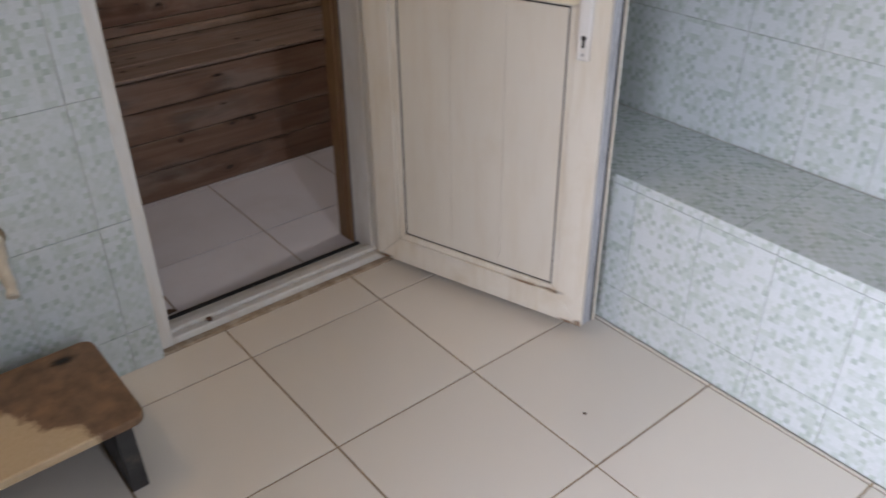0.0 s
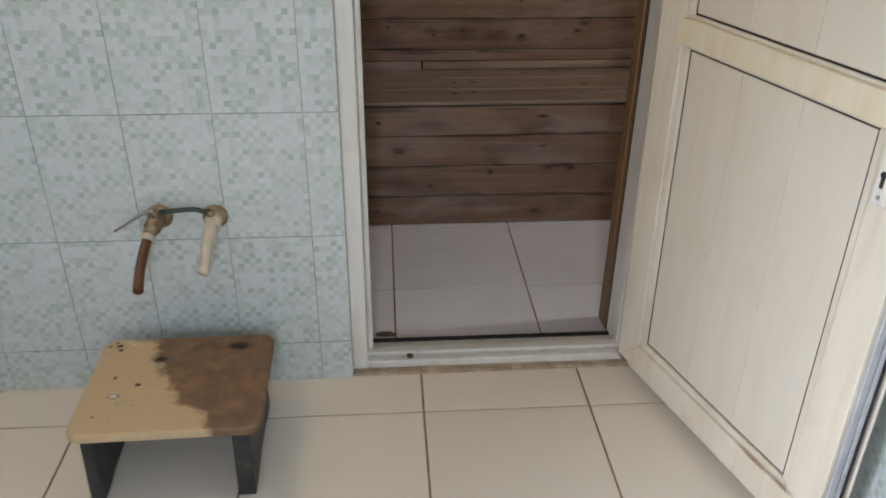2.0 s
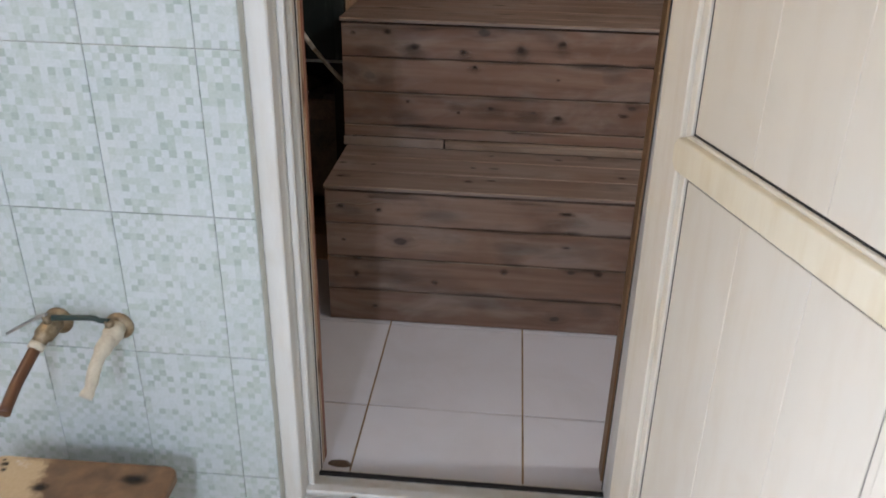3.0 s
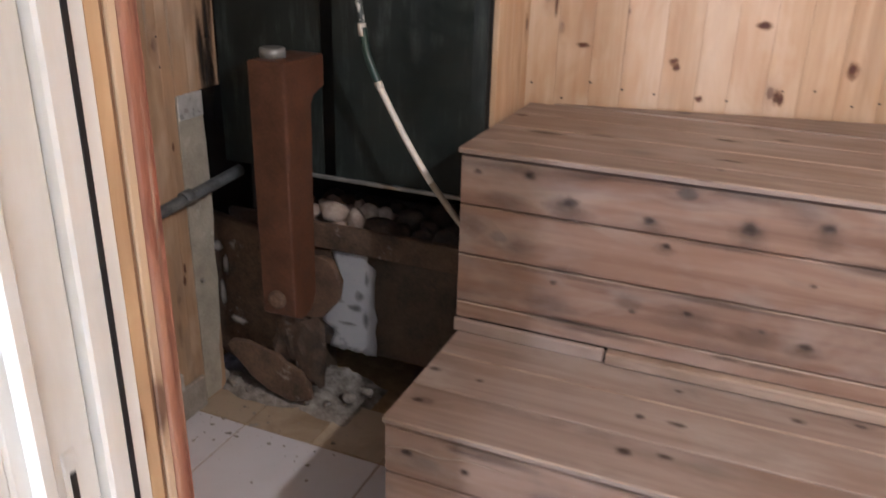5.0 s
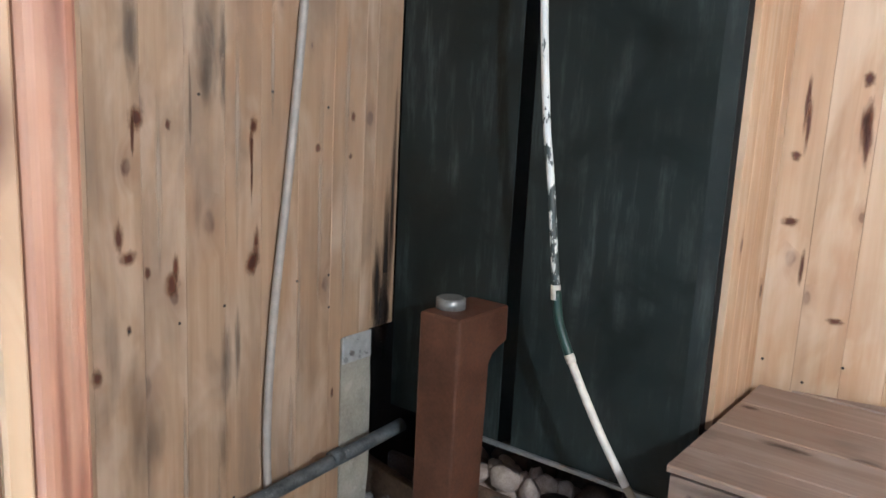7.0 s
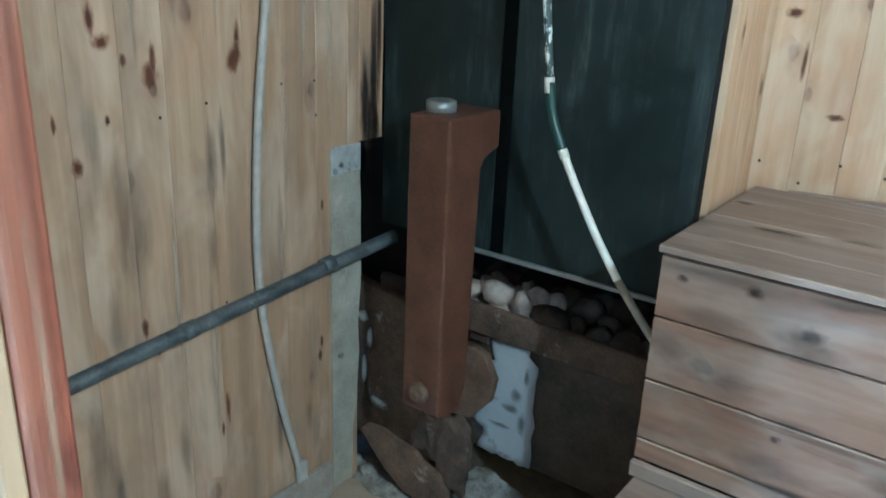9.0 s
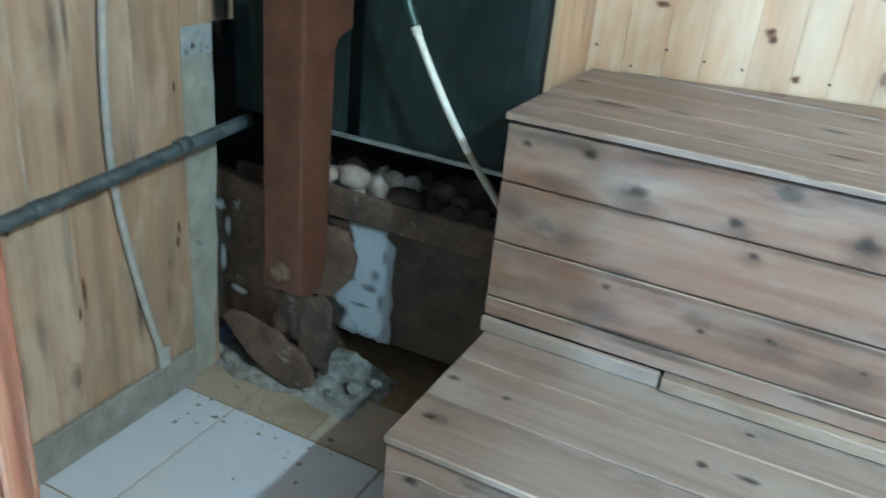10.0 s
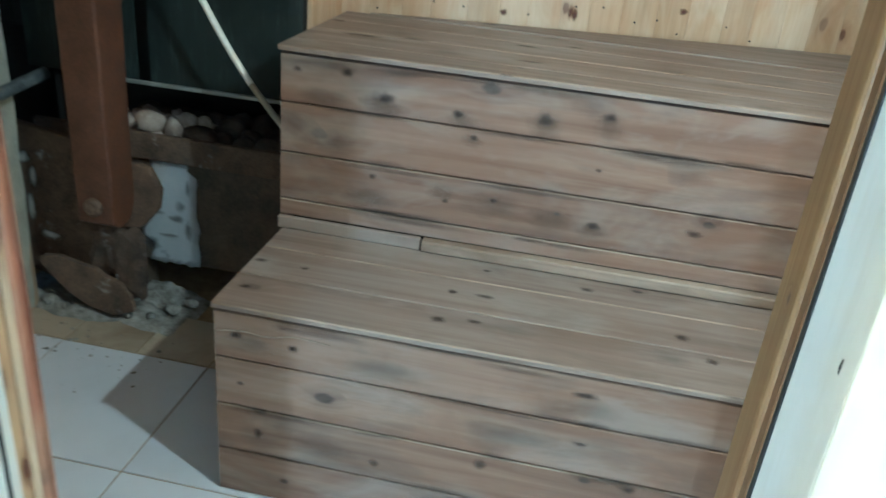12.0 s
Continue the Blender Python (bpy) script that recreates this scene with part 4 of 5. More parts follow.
prism(bm, [(-0.70, 0.30), (-0.60, 0.315), (-0.545, 0.38), (-0.535, 0.44), (-0.565, 0.50), (-0.60, 0.51), (-0.70, 0.50)], 1.55, 1.575)
bmesh.ops.bevel(bm, geom=bm.edges[:], offset=0.005, segments=2, affect="EDGES", profile=0.5)
part("ear_plate", bm, BRACKET_RUST, inlet, "rounded rusty bracket ear")
for label, c, r, seed in (("rusty stub of the foot", (-0.645, 1.552, 0.185), (0.050, 0.022, 0.115), 5.0), ("sooty lump of iron", (-0.712, 1.562, 0.225), (0.062, 0.026, 0.090), 2.0)):
    bm = bmesh.new()
    bmesh.ops.create_icosphere(bm, subdivisions=3, radius=1.0)
    for v in bm.verts:
        q = v.co / max(abs(v.co.x), abs(v.co.y), abs(v.co.z)) * 0.35 + v.co * 0.65
        q *= 1 + 0.40 * noise.noise(v.co * 1.9 + Vector((seed, 2.0, 1.0))) + 0.12 * noise.noise(v.co * 6 + Vector((seed, 0, 0)))
        v.co = Vector((c[0] + r[0] * q.x, c[1] + r[1] * q.y, c[2] + r[2] * q.z))
    part("foot_bracket", bm, IRON_DARK, inlet, label)

bm = bmesh.new()
prism(bm, [(-0.935, 0.160), (-0.900, 0.122), (-0.850, 0.070), (-0.785, 0.030), (-0.700, 0.012), (-0.630, 0.040), (-0.640, 0.092), (-0.668, 0.128), (-0.725, 0.142), (-0.745, 0.165), (-0.810, 0.172), (-0.860, 0.188), (-0.915, 0.182)], 1.522, 1.540)
bmesh.ops.bevel(bm, geom=bm.edges[:], offset=0.003, segments=2, affect="EDGES", profile=0.5)
part("foot_plate", bm, STOVE_RUST, inlet, "broken rusty foot plate")

# dark pipe that runs from the stove along the pine wall
pipe = holder("steel_pipe", "scuffed dark pipe running along the pine wall", "pipe")
bm = bmesh.new()
tube(bm, smooth_line([(-0.925, 0.30, 0.585), (-0.905, 0.75, 0.645), (-0.868, 1.15, 0.697), (-0.826, 1.515, 0.748)], 5), 0.0165, 12)
part("tube", bm, PIPE, pipe)
for t, y in ((0.62, 0.95), (0.9, 1.30)):
    part("collar", tube(bmesh.new(), [(-0.888 + 0.103 * (y - 0.95), y, 0.671 + 0.145 * (y - 0.95)), (-0.885 + 0.103 * (y - 0.95), y + 0.03, 0.6755 + 0.145 * (y - 0.95))], 0.0185, 12), PIPE, pipe, "worn pale collar")
part("wall_clip", box(bmesh.new(), -0.966, -0.90, 0.60, 0.62, 0.60, 0.65, 0.003), GALV, pipe)

# hanging hose before the shield
hose = holder("hanging_hose", "hose hanging from above, taped on top and white below", "hose")
part("taped_length", tube(bmesh.new(), smooth_line([(-0.525, 1.52, STOP - 0.002), (-0.51, 1.51, 1.80), (-0.477, 1.50, 1.515), (-0.453, 1.50, 1.369), (-0.424, 1.50, 1.16)], 6), 0.0082, 10), TAPE, hose, "flaking white tape")
part("sleeve", tube(bmesh.new(), smooth_line([(-0.424, 1.50, 1.165), (-0.412, 1.50, 1.10), (-0.378, 1.50, 1.025)], 5), 0.0098, 10), SLEEVE, hose, "dark green sleeve")
part("tape_ring", tube(bmesh.new(), [(-0.4265, 1.50, 1.175), (-0.4235, 1.50, 1.145)], 0.0105, 10), HOSE, hose)
part("tape_ring", tube(bmesh.new(), [(-0.384, 1.50, 1.038), (-0.376, 1.50, 1.022)], 0.0105, 10), HOSE, hose)
part("white_length", tube(bmesh.new(), smooth_line([(-0.378, 1.50, 1.026), (-0.342, 1.50, 0.962), (-0.292, 1.50, 0.880), (-0.236, 1.50, 0.800)], 5), 0.0085, 10), HOSE, hose)
part("stained_length", tube(bmesh.new(), smooth_line([(-0.237, 1.50, 0.8015), (-0.172, 1.50, 0.725), (-0.118, 1.50, 0.670)], 5), 0.0082, 10), HOSE_OLD, hose, "brown-stained end")

# cable on the pine wall, and its skirting
cable = holder("wall_cable", "grey cable hanging on the pine wall", "cable")
part("cable_run", tube(bmesh.new(), smooth_line([(-0.952, 1.335, 2.19), (-0.954, 1.294, 1.72), (-0.952, 1.256, 1.37), (-0.950, 1.216, 1.07), (-0.950, 1.198, 0.81), (-0.951, 1.208, 0.60), (-0.953, 1.253, 0.366), (-0.954, 1.307, 0.152), (-0.955, 1.318, 0.112)], 6), 0.0095, 10), CABLE, cable)
part("elbow", box(bmesh.new(), -0.9645, -0.944, 1.30, 1.335, 0.095, 0.155, 0.006), CABLE, cable)
thing("baseboard", box(bmesh.new(), SL + 0.001, SL + 0.016, SF + 0.01, 1.43, -0.011, 0.098, 0.004), BASE, "grey cement skirting", "skirting", kind="structure")
strip = holder("metal_strip", "rough galvanised strip nailed on the wall's end", "metal strip")
bm = bmesh.new()
right = [(1.540 + 0.010 * noise.noise((z * 9, 0.3, 0.0)) - (0.03 if z < 0.35 else 0.0) * (0.35 - z) / 0.35, z) for z in [0.0 + 0.0475 * k for k in range(21)]]
outline = [(1.436, 0.95), (1.442, 0.0)] + right
a = [bm.verts.new((SL + 0.0012, y, z)) for y, z in outline]
b = [bm.verts.new((SL + 0.0052, y, z)) for y, z in outline]
bm.faces.new(a)
bm.faces.new(list(reversed(b)))
for k in range(len(outline)):
    j = (k + 1) % len(outline)
    bm.faces.new((a[j], a[k], b[k], b[j]))
part("plate", bm, STRIP, strip)
part("bracket", box(bmesh.new(), SL + 0.0055, SL + 0.010, 1.436, 1.538, 0.885, 0.955, 0.002), TIN, strip, "bright bent bracket")
for z in (0.91, 0.40):
    part("nail", tube(bmesh.new(), [(SL + 0.005, 1.466, z), (SL + 0.014, 1.466, z)], 0.007, 10), STEEL, strip)

# stones on the stove
def rock(seed, size, flat=0.75):
    bm = bmesh.new()
    bmesh.ops.create_icosphere(bm, subdivisions=2, radius=size)
    for v in bm.verts:
        n = noise.noise(v.co / size * 1.1 + Vector((seed * 7.3, seed, 0)))
        v.co *= 1 + 0.38 * n
        v.co.z *= flat
    for f in bm.faces:
        f.smooth = noise.noise(f.calc_center_median() * 40) > -0.2
    return bm


rng = random.Random(5)
rocks = []
for k in range(3):
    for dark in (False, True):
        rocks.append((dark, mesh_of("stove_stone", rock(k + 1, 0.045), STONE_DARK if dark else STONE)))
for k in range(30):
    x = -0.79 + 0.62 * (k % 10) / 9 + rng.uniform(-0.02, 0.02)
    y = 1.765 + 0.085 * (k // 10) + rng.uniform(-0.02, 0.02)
    # stones right of x -0.50 and in the back row take the darker tone
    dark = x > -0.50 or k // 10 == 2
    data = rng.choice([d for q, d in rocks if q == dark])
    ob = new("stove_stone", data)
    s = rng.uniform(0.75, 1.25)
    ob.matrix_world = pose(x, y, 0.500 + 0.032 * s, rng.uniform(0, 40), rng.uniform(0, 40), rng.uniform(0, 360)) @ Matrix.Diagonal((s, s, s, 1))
    tagged(ob, "dark stone on the stove" if dark else "pale pinkish stone on the stove", "stone", "stones on the stove")

for k in range(9):
    s = rng.uniform(0.55, 0.9)
    ob = new("stove_stone", rng.choice([d for q, d in rocks if not q]))
    ob.matrix_world = pose(-0.735 + 0.026 * k + rng.uniform(-0.01, 0.01), 1.742 + 0.03 * (k % 3), 0.566 + 0.010 * (k % 2), 30 * k, 17 * k, 70 * k) @ Matrix.Diagonal((s, s, s * 0.85, 1))
    tagged(ob, "pale pinkish stone on the stove", "stone", "stones on the stove")

# ash and broken mortar at the stove's foot
bm = bmesh.new()
nx, ny = 36, 22
grid = []
for j in range(ny + 1):
    row = []
    for i in range(nx + 1):
        x = -1.10 + 0.62 * i / nx
        y = 1.500 + 0.035 * noise.noise((x * 11, 0.0, 7.0)) + 0.26 * j / ny
        rim = min(1.0, 4 * min(i / nx, 1 - i / nx, 1.3 * j / ny))
        h = rim * (0.022 + 0.038 * noise.noise((x * 9, y * 9, 1.0)) + 0.02 * noise.noise((x * 40, y * 40, 3.0)))
        row.append(bm.verts.new((x, y, -0.014 + h)))
    grid.append(row)
for j in range(ny):
    for i in range(nx):
        bm.faces.new((grid[j][i], grid[j][i + 1], grid[j + 1][i + 1], grid[j + 1][i])).smooth = True
thing("ash_heap", bm, ASH, "grey ash and broken mortar under the stove", "ash", kind="stuff")
for k, (x, y, s) in enumerate(((-1.00, 1.56, 0.6), (-0.93, 1.545, 0.45), (-0.56, 1.62, 0.45), (-0.52, 1.67, 0.4), (-0.60, 1.56, 0.3), (-0.66, 1.54, 0.25), (-0.87, 1.53, 0.25))):
    ob = new("mortar_lump", mesh_of("mortar_lump", rock(20 + k, 0.05 * s), ASH))
    ob.matrix_world = pose(x, y, 0.012, 10 * k, 5, 50 * k)
    tagged(ob, "pale broken mortar lump beside the stove", "rubble", "mortar lumps")

# ---------------------------------------------------------------- things in the tiled room
stool = holder("step_stool", "low stool, stained chipboard top on black legs", "stool", pose(-0.402, -0.268, 0.0, 0, 0, 1.0))
bm = box(bmesh.new(), -0.213, 0.213, -0.180, 0.180, 0.198, 0.222)
upright_edges = [e for e in bm.edges if abs(e.verts[0].co.z - e.verts[1].co.z) > 0.01]
bmesh.ops.bevel(bm, geom=upright_edges, offset=0.032, segments=5, affect="EDGES", profile=0.5)
flat = [e for e in bm.edges if abs(e.verts[0].co.z - e.verts[1].co.z) < 1e-5 and len(e.link_faces) == 2]
bmesh.ops.bevel(bm, geom=flat, offset=0.005, segments=2, affect="EDGES", profile=0.5)
seat = part("seat", bm, CHIPBOARD, stool)
for s in (-1, 1):
    bm = bmesh.new()
    low, high = (0.165, 0.145)
    outline = [(-low, 0.0), (-low + 0.05, 0.0), (-0.06, 0.02), (0.06, 0.02), (low - 0.05, 0.0), (low, 0.0), (high, 0.198), (-high, 0.198)]
    x0, x1 = (-0.196, -0.166) if s < 0 else (0.140, 0.182)
    a = [bm.verts.new((x0, y, z)) for y, z in outline]
    b = [bm.verts.new((x1, y, z)) for y, z in outline]
    bm.faces.new(a)
    bm.faces.new(list(reversed(b)))
    for k in range(len(outline)):
        j = (k + 1) % len(outline)
        bm.faces.new((a[j], a[k], b[k], b[j]))
    bmesh.ops.bevel(bm, geom=bm.edges[:], offset=0.004, segments=2, affect="EDGES", profile=0.5)
    part("leg", bm, BLACK, stool)
part("apron", box(bmesh.new(), -0.1655, 0.1395, 0.12, 0.14, 0.05, 0.197, 0.003), BLACK, stool)

for x, z, old in ((-0.455, 0.530, True), (-0.320, 0.527, False)):
    tap = holder("wall_tap", "old brass wall tap with a brown hose end" if old else "limescaled wall tap with a dark green lever", "tap", pose(x, 0.0, z), group="wall taps")
    part("flange", tube(bmesh.new(), [(0, 0.0, 0), (0, -0.006, 0), (0, -0.012, 0)], [0.031, 0.031, 0.018], 20), BRASS, tap)
    if old:
        valve = part("valve_body", tube(bmesh.new(), smooth_line([(0, -0.010, 0), (-0.004, -0.030, -0.001), (-0.012, -0.050, -0.012), (-0.018, -0.064, -0.022)], 3), [0.017] * 3 + [0.021] * 4 + [0.016] * 3, 14), BRASS, tap)
        part("white_ring", tube(bmesh.new(), [(-0.0175, -0.063, -0.021), (-0.0205, -0.075, -0.030)], 0.0165, 12), LIMED, valve, "white sealing ring")
        part("hose_end", tube(bmesh.new(), smooth_line([(-0.019, -0.070, -0.026), (-0.022, -0.110, -0.045), (-0.021, -0.160, -0.064), (-0.015, -0.217, -0.087)], 4), 0.0122, 12), BROWN_HOSE, tap, "brown rubber hose end")
        part("lever", tube(bmesh.new(), smooth_line([(-0.003, -0.036, 0.032), (-0.030, -0.036, 0.022), (-0.060, -0.032, 0.004), (-0.110, -0.026, -0.028)], 4), [0.006] * 4 + [0.0035] * 9, 8), STEEL, valve, "thin bent steel lever")
    else:
        valve = part("valve_body", tube(bmesh.new(), smooth_line([(0, -0.010, 0), (0.0, -0.030, 0.0), (0.0, -0.055, -0.006)], 3), [0.018] * 3 + [0.022] * 2 + [0.019] * 2, 14), LIMED, tap)
        part("spout", tube(bmesh.new(), smooth_line([(0.0, -0.050, -0.004), (-0.004, -0.082, -0.014), (-0.008, -0.112, -0.036), (-0.008, -0.140, -0.062), (-0.013, -0.158, -0.078)], 4), [0.0175] * 5 + [0.0135] * 7 + [0.0115] * 2 + [0.0140] * 3, 12), LIMED, tap, "cream limescaled spout")
        part("lever", tube(bmesh.new(), smooth_line([(-0.003, -0.036, 0.030), (-0.024, -0.034, 0.030), (-0.045, -0.036, 0.036), (-0.122, -0.044, 0.035)], 4), 0.0062, 8), GREEN_GRIP, valve, "dark green lever")
    part("nut", tube(bmesh.new(), [(-0.003, -0.036, 0.014), (-0.003, -0.036, 0.032)], 0.010, 6), BRASS, valve)

lamp = holder("wall_lamp", "round warm lamp on the tiled wall", "lamp", pose(-0.8, 0.0, 2.16))
part("base", tube(bmesh.new(), [(0, 0.0, 0), (0, -0.03, 0)], 0.06, 24), WHITE, lamp)
part("shade", tube(bmesh.new(), [(0, -0.03, 0), (0, -0.045, 0), (0, -0.06, 0)], [0.085, 0.085, 0.055], 24), LAMP_WARM, lamp)
lamp = holder("sauna_lamp", "small round lamp high beside the doorway", "lamp", pose(1.20, SF + 0.021, 2.085))
part("base", tube(bmesh.new(), [(0, 0.0, 0), (0, 0.02, 0)], 0.05, 24), WHITE, lamp)
part("shade", tube(bmesh.new(), [(0, 0.02, 0), (0, 0.04, 0), (0, 0.055, 0)], [0.06, 0.06, 0.04], 24), LAMP_COOL, lamp)

# ---------------------------------------------------------------- planks of the wooden room
def planks(parent, start, end, wide, z0, z1, place, mat=PINE, seed=1):
    rnd = random.Random(seed)
    at = start
    while at < end - 0.012:
        w = min(wide * rnd.choice((0.9, 1.0, 1.0, 1.12)), end - at)
        data = board_data("plank", z1 - z0, w - 0.0003, 0.014, mat, 0.0009)
        piece("plank", data, parent, place(at + w / 2, z0))
        at += w


planks(sauna_left, SF + 0.008, 1.54, 0.092, -0.012, STOP, lambda a, z: pose(SL, a, z) @ Matrix(((0, 0, 1, 0), (0, 1, 0, 0), (1, 0, 0, 0), (0, 0, 0, 1))), OLD_PINE, seed=3)
planks(sauna_left, 1.541, 1.627, 0.085, 0.955, STOP, lambda a, z: pose(SL, a, z) @ Matrix(((0, 0, 1, 0), (0, 1, 0, 0), (1, 0, 0, 0), (0, 0, 0, 1))), OLD_PINE, seed=4)
planks(sauna_back, 0.001, 1.64, 0.094, 0.0, STOP, lambda a, z: pose(a, 0, z) @ Matrix(((0, 1, 0, 0), (0, 0, -1, 0), (1, 0, 0, 0), (0, 0, 0, 1))), seed=5)
planks(sauna_return, 1.656, SB - 0.001, 0.066, 0.90, STOP, lambda a, z: pose(-0.131, a, z) @ Matrix(((0, 0, 1, 0), (0, 1, 0, 0), (1, 0, 0, 0), (0, 0, 0, 1))), seed=6)
planks(sauna_right, SF + 0.008, 2.30, 0.092, -0.012, STOP, lambda a, z: pose(SR, a, z) @ Matrix(((0, 0, -1, 0), (0, 1, 0, 0), (1, 0, 0, 0), (0, 0, 0, 1))), OLD_PINE, seed=7)
# front wall, out of view: dark wood keeps the fill light low
planks(sauna_front, SL, -0.003, 0.092, -0.012, STOP, lambda a, z: pose(a, SF + 0.02, z) @ Matrix(((0, 1, 0, 0), (0, 0, 1, 0), (1, 0, 0, 0), (0, 0, 0, 1))), BENCH, seed=8)
planks(sauna_front, 0.83, SR, 0.092, -0.012, STOP, lambda a, z: pose(a, SF + 0.02, z) @ Matrix(((0, 1, 0, 0), (0, 0, 1, 0), (1, 0, 0, 0), (0, 0, 0, 1))), BENCH, seed=9)
planks(sauna_front, -0.003, 0.83, 0.092, 2.10, STOP, lambda a, z: pose(a, SF + 0.02, z) @ Matrix(((0, 1, 0, 0), (0, 0, 1, 0), (1, 0, 0, 0), (0, 0, 0, 1))), BENCH, seed=10)

# nail holes in the planks
rnd = random.Random(12)
nail = tube(bmesh.new(), [(0, 0, -0.002), (0, 0, 0.0006)], 0.0034, 8)
nail = mesh_of("nail", nail, SLOT)
for z in (0.985, 1.30):
    at = 0.03
    while at < 1.3:
        if rnd.random() < (0.75 if z < 1.0 else 0.3):
            piece("nail", nail, sauna_back, pose(at, 0, z + rnd.uniform(-0.03, 0.03), 90, 0, 0))
        at += rnd.uniform(0.06, 0.10)
for y, z in ((0.991, 1.080), (1.097, 1.096), (1.294, 1.116), (1.395, 1.037), (1.392, 1.115), (0.884, 1.086), (1.04, 1.52), (1.22, 1.53), (1.38, 1.50), (1.12, 0.66), (1.30, 0.64)):
    piece("nail", nail, sauna_left, pose(SL, y, z, 0, 90, 0))

# knots and stains that stand out in the boards
def knot(parent, m, long, high, mat, name="knot"):
    bm = bmesh.new()
    rim = [bm.verts.new((2.0 * long * math.cos(a), 2.0 * high * math.sin(a), 0.0005)) for a in [2 * math.pi * k / 12 for k in range(12)]]
    bm.faces.new(rim)
    ob = part(name, bm, mat, parent)
    ob.matrix_basis = m


for k, (x, z, a, b) in enumerate(((-0.061, 0.892, 0.011, 0.007), (0.058, 0.898, 0.014, 0.010), (0.150, 0.852, 0.022, 0.016), (0.322, 0.840, 0.013, 0.009), (0.521, 0.855, 0.019, 0.016), (0.657, 0.880, 0.016, 0.010),
                                  (0.364, 0.790, 0.010, 0.007), (0.654, 0.757, 0.008, 0.005), (0.130, 0.659, 0.009, 0.008), (0.426, 0.645, 0.010, 0.006), (0.664, 0.621, 0.014, 0.010), (0.311, 0.625, 0.008, 0.005), (0.89, 0.640, 0.020, 0.010))):
    knot(upper, pose(x, 1.362, z, 90, 0, 0), a * 0.8, b * 0.75, GREY_KNOT)
for k, (x, z, a, b) in enumerate(((-0.039, 0.419, 0.011, 0.006), (0.087, 0.411, 0.009, 0.006), (-0.032, 0.298, 0.007, 0.005), (0.007, 0.172, 0.009, 0.011), (0.274, 0.155, 0.010, 0.008), (0.505, 0.210, 0.011, 0.010),
                                  (0.693, 0.430, 0.019, 0.006), (0.699, 0.312, 0.012, 0.005), (0.812, 0.220, 0.014, 0.009), (0.068, 0.050, 0.009, 0.006))):
    knot(lower, pose(x, 0.952, z, 90, 0, 0), a, b, GREY_KNOT)
for k, (x, y, a, b) in enumerate(((-0.070, 1.162, 0.012, 0.007), (0.036, 1.158, 0.008, 0.006), (-0.055, 1.035, 0.011, 0.007), (0.378, 1.170, 0.009, 0.007), (0.451, 1.173, 0.018, 0.007), (0.370, 1.040, 0.013, 0.010),
                                  (0.445, 1.057, 0.013, 0.006), (0.438, 1.300, 0.008, 0.005), (0.675, 1.290, 0.013, 0.008), (0.881, 1.143, 0.012, 0.010), (0.935, 1.065, 0.012, 0.009))):
    knot(lower, pose(x, y, 0.490), a, b, GREY_KNOT)
for k, (x, y, a, b) in enumerate(((0.431, 1.705, 0.024, 0.008), (0.456, 1.520, 0.030, 0.007), (0.554, 1.770, 0.015, 0.007), (-0.080, 1.722, 0.014, 0.008), (0.030, 1.570, 0.040, 0.010))):
    knot(upper, pose(x, y, 0.945), a, b, GREY_KNOT)
for y, z, a, b in ((0.976, 1.160, 0.020, 0.012), (0.984, 1.188, 0.024, 0.005), (1.168, 1.176, 0.022, 0.014), (1.178, 1.215, 0.030, 0.006), (0.819, 1.011, 0.014, 0.009), (0.887, 1.224, 0.012, 0.014), (0.868, 1.265, 0.022, 0.007),
                   (0.924, 1.190, 0.010, 0.005), (0.884, 1.088, 0.008, 0.004), (0.785, 1.091, 0.014, 0.004), (0.921, 0.668, 0.016, 0.006), (1.109, 0.405, 0.030, 0.006), (1.092, 0.356, 0.016, 0.004), (1.406, 0.460, 0.014, 0.005),
                   (1.400, 0.425, 0.014, 0.006), (0.907, 1.474, 0.018, 0.012), (0.972, 1.463, 0.010, 0.005), (1.171, 1.461, 0.014, 0.008), (1.165, 1.420, 0.030, 0.004), (1.33, 0.13, 0.012, 0.012)):
    knot(sauna_left, pose(SL, y, z, 0, 90, 0), a, b, KNOT)
for y, z, a, b in ((1.095, 0.785, 0.050, 0.012), (0.93, 0.862, 0.055, 0.018), (0.99, 0.355, 0.050, 0.012), (0.86, 0.70, 0.06, 0.014), (1.055, 1.56, 0.05, 0.012), 
                   (0.93, 0.25, 0.06, 0.016), (1.36, 0.28, 0.04, 0.010), (0.80, 0.42, 0.09, 0.02), (1.035, 1.30, 0.05, 0.008)):
    knot(sauna_left, pose(SL, y, z, 0, 90, 0), a, b, SMUDGE, "stain")
